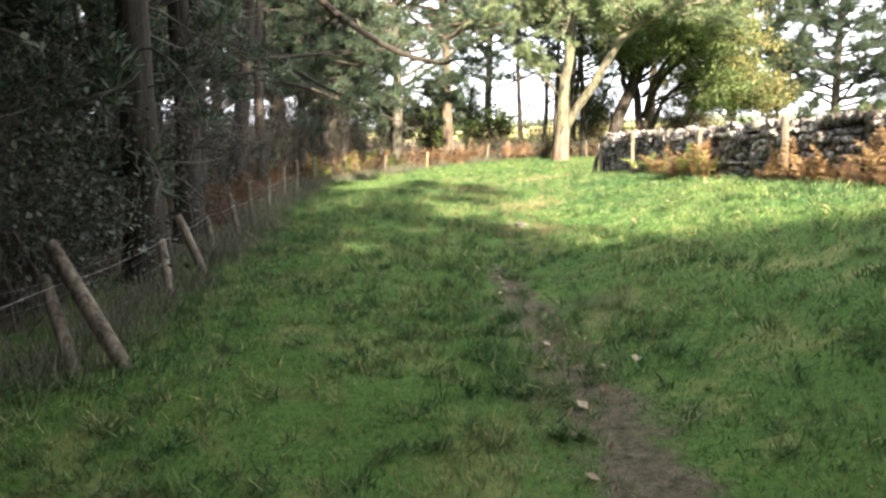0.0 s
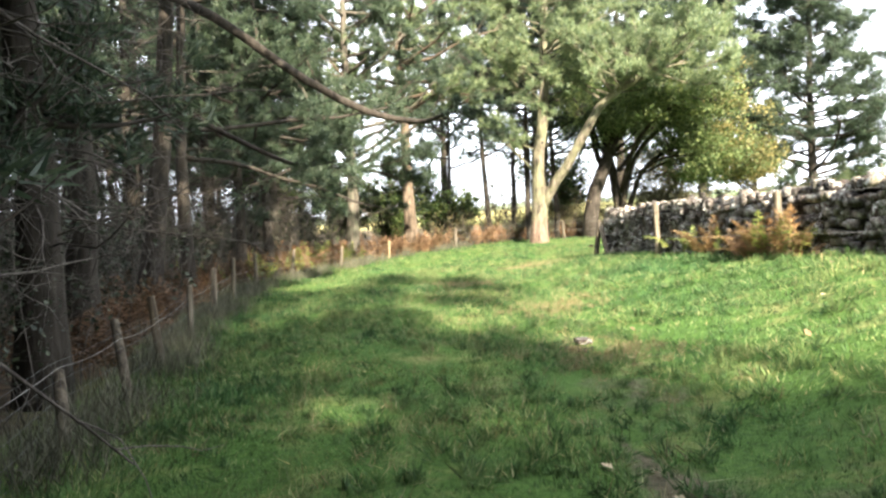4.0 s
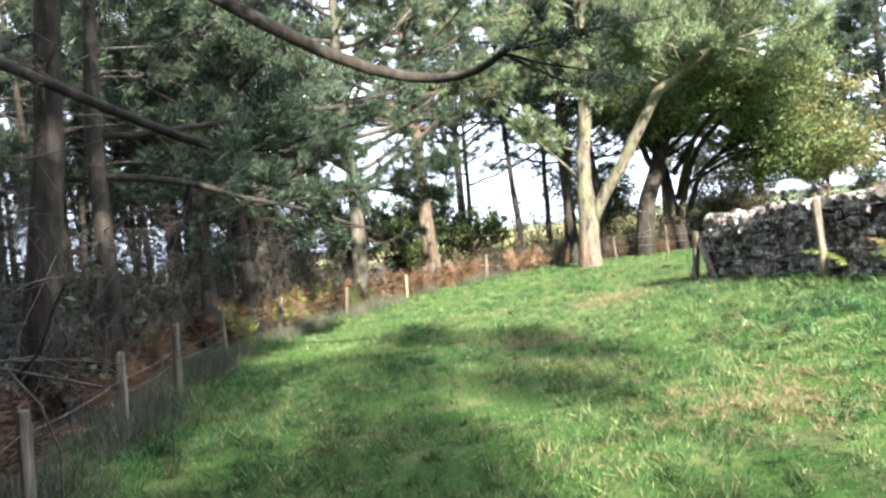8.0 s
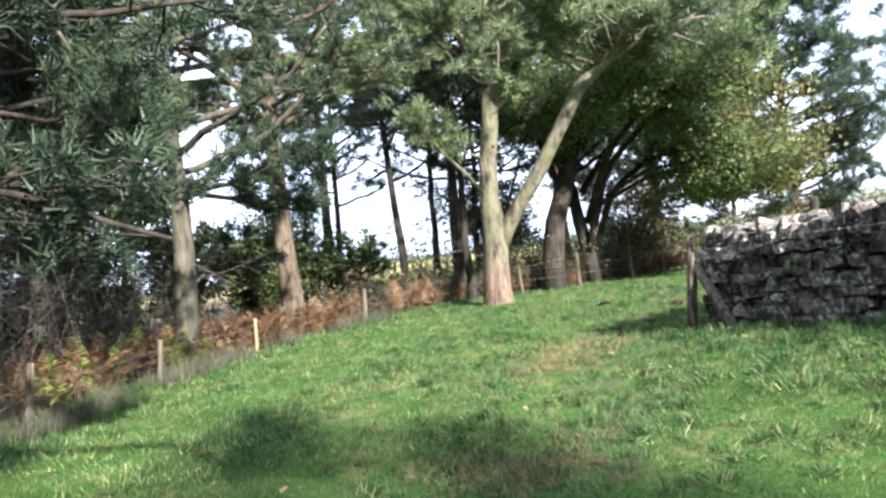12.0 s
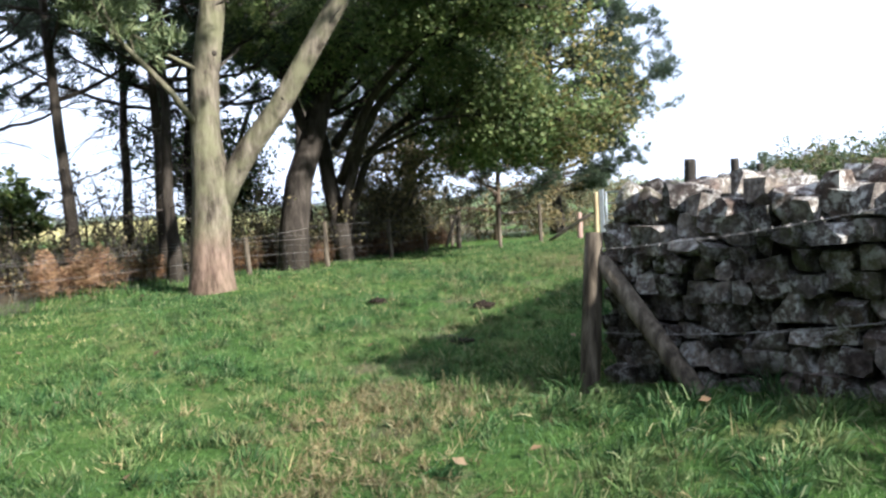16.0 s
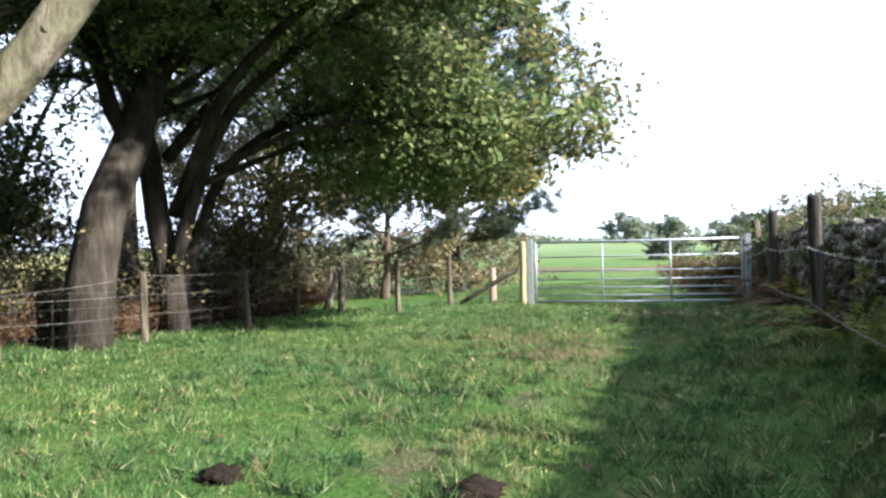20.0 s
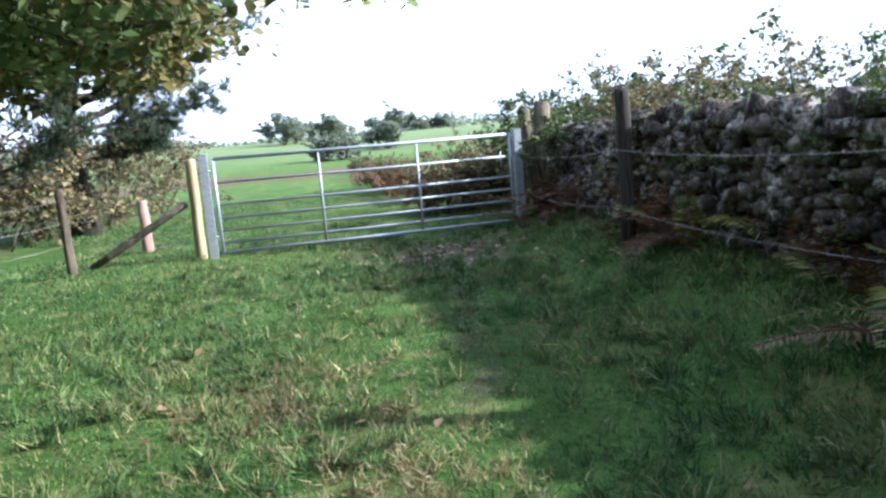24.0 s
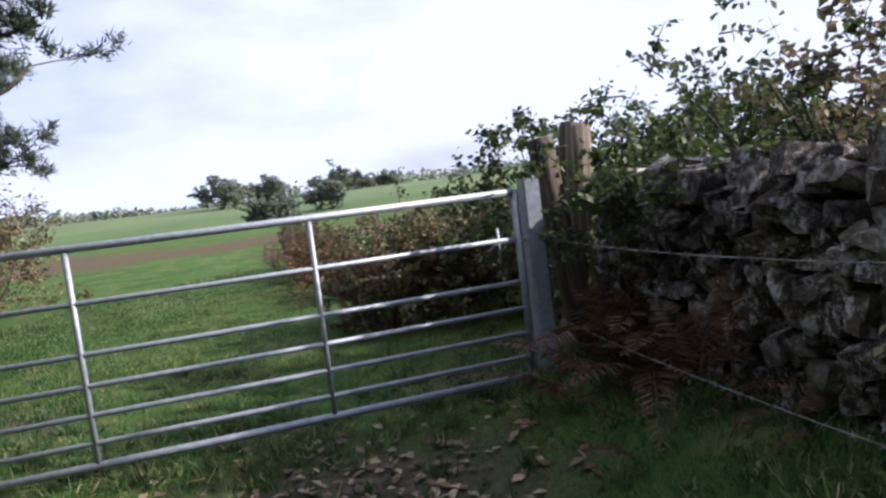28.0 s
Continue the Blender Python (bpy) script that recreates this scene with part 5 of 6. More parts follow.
def bush(name, label, x, y, wide, tall, seed, leaf, clumps=60, per=26, size=0.075):
    stems = [((0.35 * wide * math.cos(2.4 * k), 0.35 * wide * math.sin(2.4 * k), 0), (0.5 * math.cos(2.4 * k), 0.5 * math.sin(2.4 * k), 1.0), tall * 0.95, 0.018, 0.0) for k in range(7)]
    return broadleaf(name, label, (x, y), stems, seed, leaf, BARK_GREY, clumps, per, size, 0.15, "bush", wide * 0.5, 5)


bush("bramble_bush", "tangled bramble bush with dark green leaves behind the wall", 17.7, 26.2, 1.2, 1.5, 101, LEAF_BUSH, 240, 30, 0.055)
bush("bramble_bush", "brown and green bramble bush beside the gate post", 18.7, 27.7, 1.1, 0.85, 106, LEAF_HEDGE, 220, 28, 0.055)
bush("bramble_bush", "tangled bramble bush with dark green leaves behind the wall", 16.3, 25.3, 1.1, 1.35, 102, LEAF_BUSH, 130, 28, 0.05)
bush("hawthorn_bush", "sparse hawthorn sprays rising above the wall", 15.6, 24.9, 0.9, 1.4, 103, LEAF_BUSH, 90, 18, 0.05)
for x, y, t, sd in ((13.5, 24.05, 1.3, 107), (12.4, 23.4, 1.25, 108), (14.6, 24.65, 1.35, 109), (11.2, 22.8, 1.2, 128)):
    bush("bramble_bush", "brown and green brambles along the top of the wall", x, y, 0.9, t, sd, LEAF_HEDGE if sd % 2 else LEAF_BUSH, 110, 16, 0.045)
bush("hawthorn_bush", "sparse hawthorn sprays rising above the wall", 13.8, 22.5, 0.9, 1.3, 104, LEAF_BUSH, 80, 14, 0.045)
bush("hawthorn_bush", "sparse hawthorn sprays rising above the wall", 11.5, 21.6, 1.1, 1.35, 105, LEAF_BUSH, 70, 14, 0.045)
for k in range(9):
    x, y = 18.2 + 2.6 * k + 0.4 * math.sin(2 * k), 28.2 + 1.62 * k + 0.6 * math.sin(3 * k + 1)
    bush("hedge_bush", "brown and green overgrown hedge beyond the gate", x, y, (0.8, 1.0, 0.6, 0.9, 0.7, 0.9, 0.7, 0.8, 0.7)[k], (0.55, 0.85, 0.4, 0.7, 0.4, 0.62, 0.4, 0.55, 0.5)[k], 110 + k, LEAF_BUSH if k % 3 == 1 else LEAF_HEDGE, 80, 22, 0.055)
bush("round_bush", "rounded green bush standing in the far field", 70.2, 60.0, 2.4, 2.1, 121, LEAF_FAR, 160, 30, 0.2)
for x, y, w, t, s in ((17.5, 36.5, 2.2, 1.6, 131), (20.5, 38.0, 2.4, 1.4, 132), (23.5, 41.5, 2.6, 1.6, 133), (15.0, 36.0, 2.0, 1.5, 134)):
    bush("gorse_bush", "low dark gorse scrub beyond the fence", x, y, w, t, s, LEAF_HEDGE, 70, 26, 0.09)


def far_tree(x, y, tall, wide, seed, label):
    stems = [((0, 0, -0.2), (0.05 * math.cos(k), 0.05 * math.sin(k), 1) if k == 0 else (0.9 * math.cos(2.1 * k), 0.9 * math.sin(2.1 * k), 1), tall * (0.8 if k == 0 else 0.75), 0.14 if k == 0 else 0.07, 0.0) for k in range(6)]
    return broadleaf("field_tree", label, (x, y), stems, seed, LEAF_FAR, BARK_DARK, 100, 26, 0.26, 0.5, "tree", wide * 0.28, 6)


for k, (x, y, t, w) in enumerate(((101.5, 86, 4.6, 4.2), (105.5, 86.5, 3.6, 3.4), (113.5, 86, 4.2, 3.6), (117, 87, 3.4, 3.4), (126.5, 80, 5.0, 4.2), (86.5, 62, 3.2, 3.4), (146, 84, 3.8, 4), (151, 80, 3.4, 4))):
    far_tree(x, y, t * 1.2, w, 140 + k, "distant hedgerow tree on the skyline")


def far_woods():
    """Dark far woods and hedges on the skyline, all round."""
    rng, heap = np.random.default_rng(150), Heap()
    for _ in range(460):
        a = rng.uniform(0, 2 * np.pi)
        r = rng.uniform(160, 240)
        x, y = 8 + r * math.cos(a), 24 + r * math.sin(a)
        tall = rng.uniform(1.2, 3.0) * (1.0 + 0.8 * (math.sin(3 * a) > 0.2))
        n = 170
        c = rng.normal(0, 1, (n, 3)) * (4.0, 4.0, tall * 0.18) + (x, y, hz(x, y) + tall * 0.3)
        heap.add(*leaves(rng, c, 1.2))
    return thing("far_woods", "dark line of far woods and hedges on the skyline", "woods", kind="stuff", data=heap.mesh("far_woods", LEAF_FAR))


far_woods()


# ---- fences ----
def left_fence():
    f = thing("fence", "old leaning wooden post and stock netting fence beside the wood", "fence")
    post(f, -1.74, 0.4, 0.85, 0.045, (3, 4))
    for foot, tip, r in (((-1.46, 3.05, 0.0), (-1.86, 3.42, 0.56), 0.042), ((-1.76, 4.95, 0.0), (-2.0, 5.35, 0.5), 0.04), ((-2.26, 7.2, 0.0), (-2.5, 7.62, 0.43), 0.04), ((-2.38, 8.4, 0.0), (-2.66, 8.85, 0.6), 0.038)):
        pole_between("post", foot, tip, r, f, WOOD)
    pole_between("brace", (-1.13, 3.06, 0.0), (-1.86, 3.52, 0.75), 0.05, f, WOOD, "thick leaning strut")
    pole_between("brace", (-1.74, 5.75, 0.0), (-2.02, 5.75, 0.68), 0.042, f, WOOD, "thick leaning strut")
    ys = [9.9, 11.8, 13.8, 16.0, 18.3, 20.6, 23.0]
    for k, y in enumerate(ys):
        x = float(fence_x(y))
        post(f, x, y, hz(x, y) + 0.72 + 0.1 * math.sin(5 * k), 0.04, (4 * math.sin(3 * k), 6 * math.cos(2 * k)))
    post(f, -1.5, 25.3, 0.72, 0.03, (0, -8), WOOD_NEW, label="pale slim stake")
    pts = [(-1.74, 0.4), (-1.72, 3.3), (-1.92, 5.2), (-2.4, 7.45), (-2.52, 8.6)] + [(float(fence_x(y)), y) for y in ys] + [(-1.42, 25.2)]
    netting(f, [(x, y, 0) for x, y in pts[:8]], (0.04, 0.16, 0.28, 0.4, 0.52))
    wire(f, [(x, y, hz(x, y) + 0.48) for x, y in pts], 0.003, 0.03)
    wire(f, [(x, y, hz(x, y) + 0.35) for x, y in pts[7:]], 0.0025, 0.03)


left_fence()


def back_fence():
    f = thing("fence", "wooden post and wire fence below the broad-leaved trees", "fence")
    spots = [(0.6, 27.8, 0.95), (4.6, 29.5, 1.05), (6.39, 30.24, 1.21), (8.3, 31.2, 1.2), (9.6, 31.9, 1.22), (10.93, 32.5, 1.27), (11.46, 31.43, 1.28), (12.56, 31.19, 1.35)]
    for k, (x, y, top) in enumerate(spots):
        post(f, x, y, top, 0.05 if k != 5 else 0.065, (2 * math.sin(4 * k), 3 * math.cos(3 * k)))
    pole_between("brace", (10.3, 32.1, 0.42), (10.85, 32.45, 1.15), 0.04, f, WOOD, "diagonal strut")
    post(f, 13.44, 30.10, 1.56, 0.05, (0, 0), WOOD_NEW, True, "new squared yellowish strainer post")
    pole_between("brace", (12.85, 31.2, 0.4), (13.4, 30.2, 1.05), 0.045, f, BARK_GREY, "dark diagonal strut")
    ring = spots + [(13.44, 30.10, 1.5)]
    for z in (0.35, 0.6, 0.85):
        wire(f, [(x, y, min(hz(x, y) + z, top - 0.05)) for x, y, top in ring], 0.0025, 0.02)
    netting(f, [(x, y, 0) for x, y, _ in spots[:5]], (0.08, 0.2, 0.34, 0.5, 0.68), 0.2)
    far = thing("fence", "short reddish stakes of a fence running off behind the trees", "fence")
    post(far, 14.55, 31.95, 1.05, 0.075, (0, 0), WOOD_RED, label="short reddish round stake")
    for k in range(5):
        x, y = 11.3 - 0.55 * k, 33.4 + 0.8 * k
        post(far, x, y, hz(x, y) + 0.75, 0.045, (3 * math.sin(k), 4 * math.cos(k)))


back_fence()


def wall_fence():
    f = thing("fence", "round wooden posts with barbed wire along the stone wall", "fence")
    pole_between("post", (3.62, 19.8, 0.0), (3.79, 19.87, 1.09), 0.058, f, WOOD, "leaning round corner post")
    pole_between("brace", (3.8, 19.83, 0.93), (3.79, 19.06, 0.16), 0.055, f, WOOD, "diagonal round strut")
    row = [(4.08, 16.35, 1.40), (4.52, 12.53, 1.45), (5.0, 9.9, 1.62), (5.5, 6.6, 1.75)]
    for k, (x, y, top) in enumerate(row):
        post(f, x, y, top, 0.055, (0, 2 * math.cos(2 * k)))
    north = [(6.9, 21.75, 1.66), (9.95, 23.48, 1.80), (12.75, 25.07, 1.81)]
    for x, y, top in north:
        post(f, x, y, top, 0.062, (0, 1), WOOD_SHADED, label="dark round post")
    post(f, 16.12, 26.66, 1.93, 0.085, (2, 5), WOOD, True, "cracked grey squared post with a split top")
    post(f, 15.95, 26.6, 1.84, 0.07, (-3, -6), WOOD, True, "cracked grey squared post")
    for k, z in enumerate((0.78, 0.3)):
        wire(f, [(3.75, 19.78, 0.1 + z + 0.12), (3.95, 18.2, 0.42 + z), (4.05, 16.3, 0.5 + z), (4.48, 12.5, 0.6 + z), (4.95, 9.9, 0.7 + z)], 0.003, 0.03, True, k, "barbed_wire", "rusty barbed wire")
        wire(f, [(3.75, 19.92, 0.1 + z + 0.12), (6.86, 21.85, 0.45 + z), (9.9, 23.57, 0.55 + z), (12.7, 25.16, 0.55 + z), (15.7, 26.7, 0.45 + z)], 0.0022, 0.04, True, 7 + k, "barbed_wire", "rusty barbed wire")


wall_fence()


# ---- grass ----
TRACK = np.array([(0.9, -1.0), (-0.3, 5.0), (-0.55, 10.0), (0.0, 14.3), (1.4, 17.8), (3.0, 20.9), (5.0, 23.3), (8.0, 25.0), (11.5, 26.0), (14.5, 27.6), (22, 31)])


def off_track(x, y):
    best = np.full(len(x), 99.0)
    for a, b in zip(TRACK[:-1], TRACK[1:]):
        d = b - a
        t = np.clip(((x - a[0]) * d[0] + (y - a[1]) * d[1]) / (d @ d), 0, 1)
        best = np.minimum(best, np.hypot(x - a[0] - t * d[0], y - a[1] - t * d[1]))
    return best


def lumps(x, y):
    broad = 0.5 + 0.25 * np.sin(3.1 * x + 1.3 * np.sin(1.9 * y)) + 0.25 * np.sin(2.7 * y + 1.7 * np.sin(2.3 * x))
    fine = 0.5 + 0.5 * np.sin(11.3 * x + 2.1 * np.sin(7.9 * y)) * np.sin(10.1 * y + 2.3 * np.sin(8.7 * x))
    return 0.55 * broad + 0.6 * fine


def meadow(x, y):
    """Where turf grows: inside the fence, outside the walls."""
    west = x > fence_x(y) - 0.25
    wx = np.interp(y, [q[1] for q in WEST_LINE[::-1]], [q[0] for q in WEST_LINE[::-1]])
    east = np.where(y < 19.7, x < wx - 0.02, (x - 4.05) * 0.485 - (y - 19.85) * 0.874 < 0)
    north = (y < 29.2 + 0.35 * x) & (y < 33)
    return west & east & north


def grass_field(name, label, seed, count, lo, hi, reach, tall, wide, ragged=1.0, material=None, patchy=False):
    rng = np.random.default_rng(seed)
    x, y = rng.uniform(-5.5, 26, count), rng.uniform(-2, 36, count)
    o = off_track(x, y)
    keep = (o >= lo) & (o < hi) & (rng.random(count) < reach(o)) & (meadow(x, y) | (x > 15.5) & (y > 26.5))
    x, y = x[keep], y[keep]
    if patchy:
        spot = np.sin(2.3 * x + 1.1 * y) * np.sin(2.9 * y - 0.8 * x) + 0.35 * np.sin(7.1 * x) * np.sin(6.3 * y) > 0.2
        x, y = x[spot], y[spot]
    n = len(x)
    lump = lumps(x, y)
    edge = np.exp(-np.abs(x - fence_x(y)) / 0.5) + smooth(0.9, 0.0, np.abs((x - 4.05) * 0.485 - (y - 19.85) * 0.874)) * (x > 4)
    bald = 0.5 + 0.5 * np.sin(1.3 * x + 0.8 * y) * np.sin(1.9 * y - 0.7 * x)
    rut = 1.75 - 0.12 * y + 0.06 * np.sin(4.1 * y)
    worn = np.exp(-(np.abs(x - rut) / (0.2 + 0.06 * np.sin(2.7 * y))) ** 2) * smooth(8.0, 6.0, y) + np.exp(-(np.hypot(x + 0.03, (y - 2.8) * 0.6) / 0.16) ** 2) + 0.7 * np.exp(-(np.abs(x - 1.2) / 0.4) ** 2) * (y > 6.5) * (y < 12) * (bald > 0.6)
    worn = np.clip((worn + np.exp(-(np.hypot(x - 14.2, y - 27.4) / 0.85) ** 2)) * (0.6 + 0.6 * lump), 0, 1)
    H = tall * rng.uniform(0.4, 1.15, n) * (0.55 + 0.75 * lump * ragged + 1.1 * edge) * (1 - 0.92 * worn) * (0.75 + 0.25 * smooth(0.0, 0.9, o[keep] if not patchy else o[keep][spot]))
    a = 3.0 * np.sin(2.3 * x + 1.4 * np.sin(3.1 * y)) + 3.0 * np.sin(2.9 * y + 1.2 * np.sin(2.6 * x)) + rng.normal(0, 0.9, n)
    lean = rng.uniform(0.15, 1.0, n)
    z = h(x, y) - 0.008
    c, s = np.cos(a), np.sin(a)
    b = rng.uniform(0, 2 * np.pi, n)
    wx, wy = wide * np.cos(b) / 2, wide * np.sin(b) / 2
    V = np.stack([np.stack([x - wx, y - wy, z], 1), np.stack([x + wx, y + wy, z], 1), np.stack([x + c * lean * H, y + s * lean * H, z + H * (1 - 0.35 * lean)], 1)], 1)
    return thing(name, label, "grass", kind="stuff", data=mesh_np(name, V.reshape(-1, 3), np.arange(3 * n).reshape(-1, 3), material or GRASS))


grass_field("grass", "short green meadow grass", 201, 2600000, 0, 2.2, lambda o: 1.0, 0.047, 0.0085)
grass_field("grass", "short green meadow grass", 202, 900000, 2.2, 5.0, lambda o: 1.0, 0.07, 0.013)
grass_field("grass", "longer tufted meadow grass", 203, 300000, 4.6, 12.0, lambda o: 1.0, 0.095, 0.022)


grass_field("dry_grass", "pale dry trodden grass along the track", 205, 900000, 0, 1.3, lambda o: 1.0 - o / 1.3, 0.07, 0.007, 1.0, STRAW, True)


def tussocks():
    rng, heap = np.random.default_rng(204), Heap()
    x, y = rng.uniform(-4.5, 16, 5200), rng.uniform(-1, 30, 5200)
    keep = meadow(x, y) & (rng.random(5200) < 0.10 + 0.5 * np.exp(-np.abs(x - fence_x(y)) / 0.5) + 0.35 * (x > 2.2) * (y < 19) + 0.3 * ((x - 4.05) * 0.485 - (y - 19.85) * 0.874 > -1.3) * (x > 4))
    c = np.stack([x[keep], y[keep], h(x[keep], y[keep])], 1)
    V, F = tufts(rng, c, np.tile((0, 0, 1.0), (len(c), 1)), 34, 0.11, 0.0065, 0.6)
    heap.add(V * 1.0, F)
    return thing("grass_tussock", "long rank grass tussocks by fence and wall", "grass", kind="stuff", data=heap.mesh("grass_tussock", GRASS))


tussocks()


def clumps(name, label, seed, count, reach, length, blades, material, width=0.006):
    """Uneven clumps of longer grass all over the trodden turf."""
    rng = np.random.default_rng(seed)
    x, y = rng.uniform(-4.5, 17, count), rng.uniform(-1.5, 31, count)
    o = off_track(x, y)
    keep = meadow(x, y) & (o < reach) & (lumps(x * 0.7, y * 0.7) + rng.normal(0, 0.16, count) > 0.6)
    c = np.stack([x[keep], y[keep], h(x[keep], y[keep]) - 0.01], 1)
    size = rng.uniform(0.55, 1.35, len(c))
    tilt = unit(np.stack([rng.normal(0, 0.35, len(c)), rng.normal(0, 0.35, len(c)), np.ones(len(c))], 1))
    V, F = tufts(rng, c, tilt, blades, length, width, 0.75)
    root = np.repeat(c, 3 * blades, 0)
    V = root + (V - root) * np.repeat(size, 3 * blades)[:, None]
    return thing(name, label, "grass", kind="stuff", data=mesh_np(name, V, F, material))


clumps("grass_clumps", "uneven clumps of longer green grass in the turf", 206, 62000, 3.0, 0.088, 38, GRASS, 0.0075)
clumps("dry_grass_clumps", "wisps of straw-coloured grass among the green", 207, 20000, 2.4, 0.10, 14, STRAW, 0.005)


def hummocks():
    """Lush arching grass in low humps along the wall side of the meadow."""
    rng = np.random.default_rng(209)
    n = 5200
    x, y = rng.uniform(0.2, 16, n), rng.uniform(-1, 29, n)
    wx = np.interp(y, [q[1] for q in WEST_LINE[::-1]], [q[0] for q in WEST_LINE[::-1]])
    side = np.where(y < 19.6, wx - x, -((x - 4.05) * 0.485 - (y - 19.85) * 0.874))
    keep = meadow(x, y) & (side > 0.05) & (side < 3.6) & (rng.random(n) < 0.95 - 0.22 * side) & (off_track(x, y) > 0.75) & (np.hypot(x - 14.5, y - 27.3) > 1.3)
    x, y, side = x[keep], y[keep], side[keep]
    blades, size = 60, rng.uniform(0.55, 1.2, len(x)) * (1.15 - 0.12 * side)
    root = np.stack([x, y, h(x, y)], 1)
    a, u = rng.uniform(0, 2 * np.pi, (len(x), blades)), rng.uniform(0, 1, (len(x), blades)) ** 0.6
    out = np.stack([np.cos(a), np.sin(a), 0 * a], -1)
    base = root[:, None] + out * (0.13 * u * size[:, None])[..., None] + (0, 0, 1) * (0.05 * (1 - u) * size[:, None])[..., None]
    flow = np.stack([np.cos(2.1 * x + 1.3 * y), np.sin(1.7 * y - 0.9 * x), 0 * x], 1)
    way = unit(out * (0.35 + 0.5 * u)[..., None] + 0.35 * flow[:, None] + (0, 0, 0.9) + 0.25 * rng.normal(size=base.shape))
    L = (0.125 * rng.uniform(0.6, 1.2, u.shape) * size[:, None])[..., None]
    mid = base + way * L * 0.6
    tip = mid + (way * (1, 1, 0.1) + (0, 0, -0.1)) * L * 0.55
    across = unit(np.cross(way, rng.normal(size=way.shape))) * 0.0034
    V = np.stack([base - across, base + across, mid + across * 0.8, mid - across * 0.8, tip], 2).reshape(-1, 3)
    k = 5 * np.arange(len(V) // 5)[:, None]
    F = np.concatenate([k + (0, 1, 2), k + (0, 2, 3), k + (3, 2, 4)])
    thing("grass_hummocks", "lush arching grass in humps beside the stone walls", "grass", kind="stuff", data=mesh_np("grass_hummocks", V, F, GRASS))


hummocks()


def straw_patch(x0, y0, wide, seed):
    """A trodden patch of pale bleached grass."""
    rng = np.random.default_rng(seed)
    n = int(420 * wide * wide)
    x, y = x0 + rng.normal(0, wide * 0.5, n), y0 + rng.normal(0, wide * 0.5, n)
    c = np.stack([x, y, h(x, y) + 0.01], 1)
    V, F = tufts(rng, c, np.tile((0, 0, 1.0), (n, 1)), 18, 0.065, 0.006, 1.0)
    thing("dry_grass", "bleached trodden grass on the track", "grass", kind="stuff", data=mesh_np("dry_grass", V, F, STRAW))


for x, y, w in ((2.7, 20.55, 0.75), (1.9, 19.6, 0.6), (1.35, 8.9, 0.6), (1.5, 12.2, 0.7), (0.5, 16.2, 0.6), (9.4, 26.3, 0.6), (8.6, 25.4, 0.6)):
    straw_patch(x, y, w, int(10 * x + y))


def dead_stalks():
    """Pale dead grass and stalks at the foot of the fence."""
    rng = np.random.default_rng(208)
    y = rng.uniform(-1, 27.5, 1900)
    y = y[np.sin(1.9 * y) + 0.8 * np.sin(4.7 * y + 1) > -0.5]
    x = fence_x(y) + rng.normal(0.0, 0.2, len(y)) + 0.25 * (y > 19)
    c = np.stack([x, y, h(x, y)], 1)
    V, F = tufts(rng, c, np.tile((0.1, 0, 1.0), (len(c), 1)), 16, 0.27, 0.006, 0.4)
    thing("dead_grass", "grey-brown dead grass stalks at the foot of the fence", "grass", kind="stuff", data=mesh_np("dead_grass", V, F, DEAD))


dead_stalks()


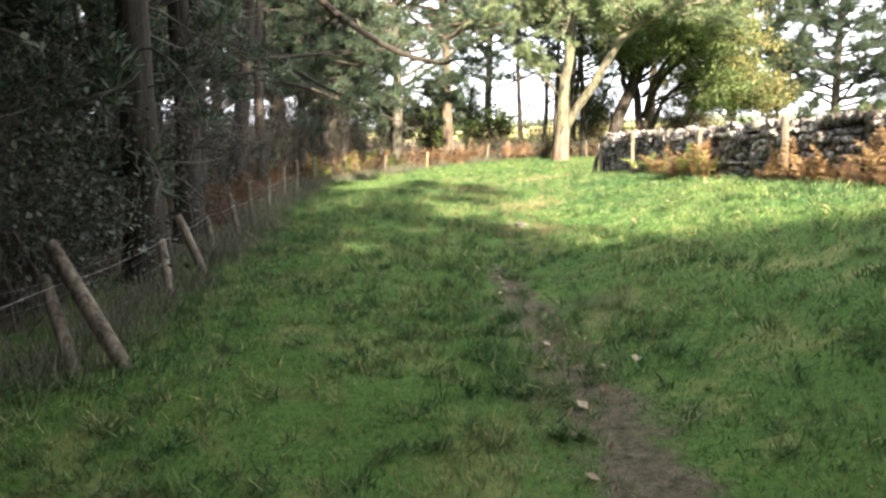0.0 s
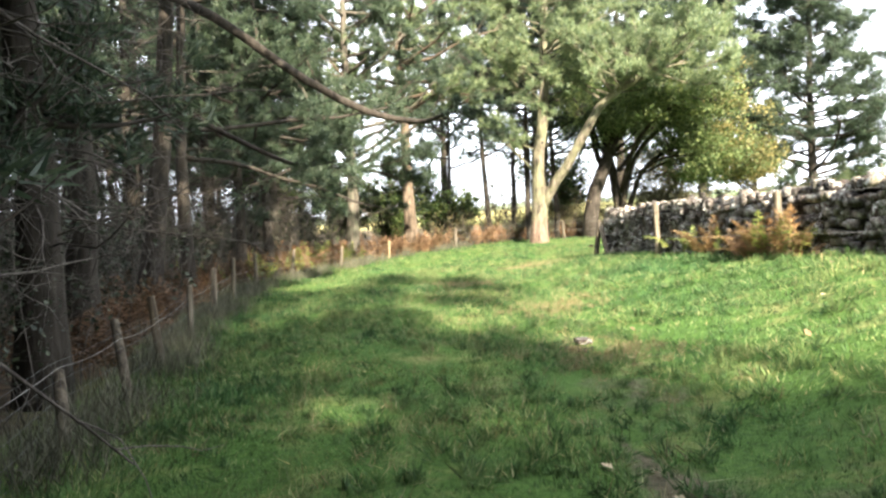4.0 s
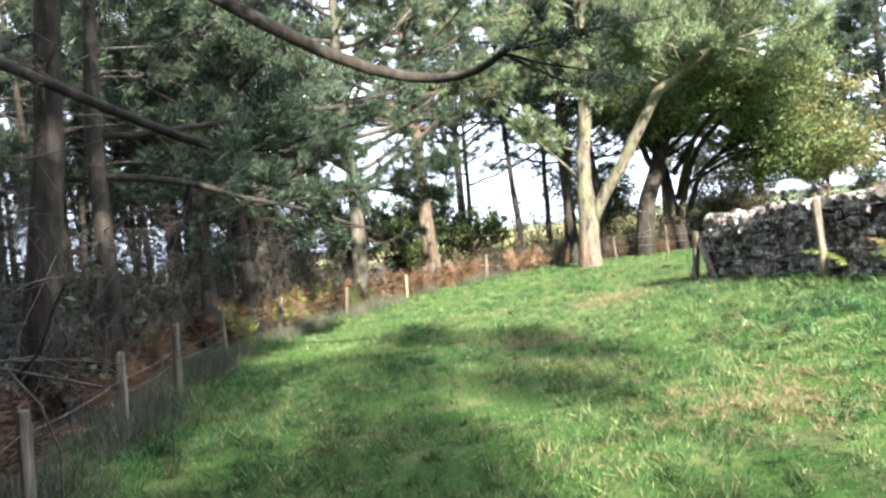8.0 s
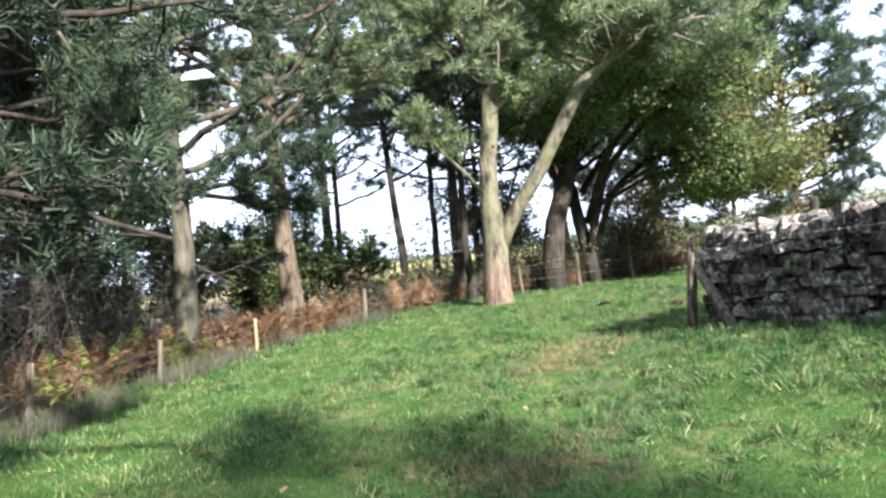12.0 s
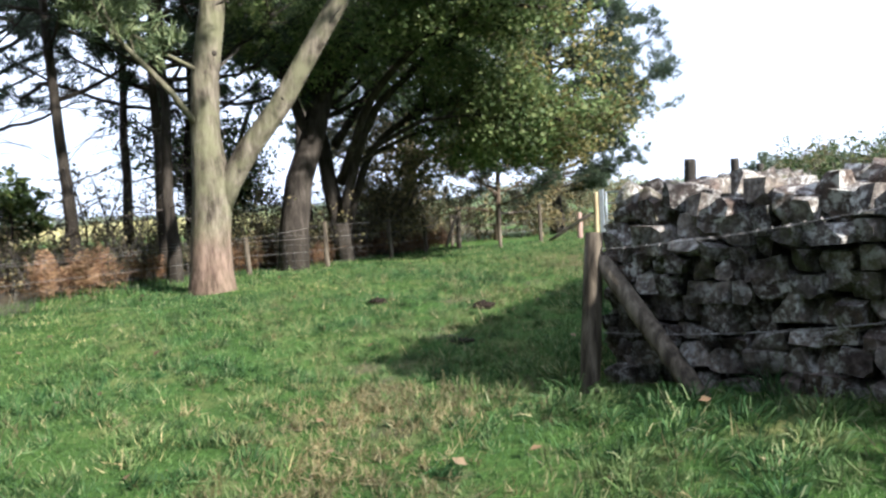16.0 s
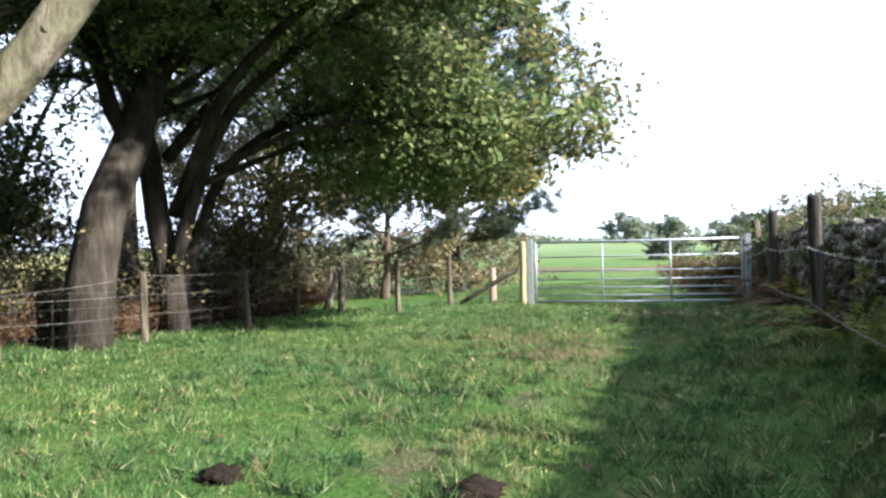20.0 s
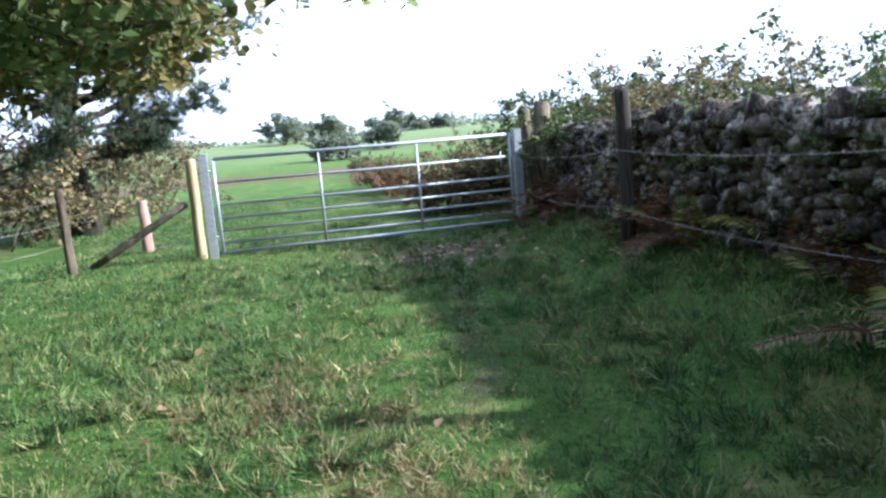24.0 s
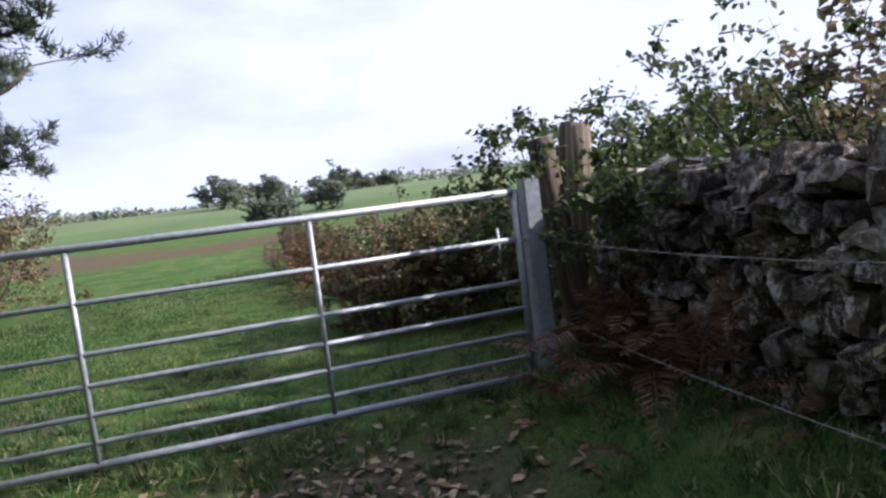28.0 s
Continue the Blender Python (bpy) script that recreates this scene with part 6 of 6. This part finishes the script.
def litter():
    rng = np.random.default_rng(210)
    n = 1500
    x, y = rng.uniform(-2, 16, n), rng.uniform(2, 30, n)
    near = rng.random(n) < 0.05 + 0.42 * smooth(15, 22, y)
    gx, gy = rng.normal(14.2, 0.65, 420), rng.normal(27.4, 0.5, 420)
    ry = rng.uniform(1.5, 6.5, 34)
    rx = 1.75 - 0.12 * ry + rng.normal(0, 0.2, 34)
    x, y = np.concatenate([x[near], gx, rx]), np.concatenate([y[near], gy, ry])
    ok = meadow(x, y) | (x > 13)
    x, y = x[ok], y[ok]
    c = np.stack([x, y, h(x, y) + 0.055 - 0.035 * ((np.hypot(x - 14.4, y - 27.3) < 1.8) | (y < 7))], 1)
    return thing("fallen_leaves", "scattered pale and brown fallen leaves on the grass", "leaves", kind="stuff", data=mesh_np("fallen_leaves", *leaves(rng, c, 0.065, 1.8), LITTER))


litter()


def molehill(x, y, wide, tall, seed):
    rng = np.random.default_rng(seed)
    bm = bmesh.new()
    bmesh.ops.create_icosphere(bm, subdivisions=4, radius=1.0)
    for v in bm.verts:
        v.co = Vector((v.co.x * wide, v.co.y * wide, v.co.z * tall)) * (1 + 0.35 * noise.noise(v.co * 2.3 + Vector((seed, 0, 0))) + 0.25 * noise.noise(v.co * 6.0 + Vector((seed, 3, 0))) + rng.normal(0, 0.035))
    return thing("molehill", "small dark heap of freshly dug earth on the grass", "molehill", "molehills", at=(x, y, hz(x, y)), data=bm_mesh("molehill", bm, EARTH, True))


molehill(5.3, 23.3, 0.13, 0.06, 1)
molehill(4.48, 24.2, 0.11, 0.05, 2)
molehill(4.18, 21.98, 0.10, 0.022, 3)
molehill(1.2, 9.3, 0.17, 0.022, 4)
loose = thing("loose_stone", "flat grey stone lying on the track", "stone", at=(1.3, 9.5, hz(1.3, 9.5) + 0.03))
part("stone", STONES[2], loose, m=Matrix.LocRotScale((0, 0, 0), Euler((0.1, 0.05, 0.4)), (0.15, 0.09, 0.05)))

# ---- the walls' stones ----
lay_wall("wall_west", "dry stone wall of grey and reddish field stones, topped with pale rubble", WEST_LINE, [1.22, 1.31, 1.40, 1.58, 1.74, 1.9], 0.5, 301, (0, 5.0), 1, (True, False), 0.8, 0.13)
lay_wall("wall_north", "dry stone wall of grey and reddish field stones in shade, mossy on top", NORTH_LINE, [1.22, 1.46, 1.54, 1.46], 0.5, 302, (10.0, 13.7), -1, (False, True), 0.54, 0.24)
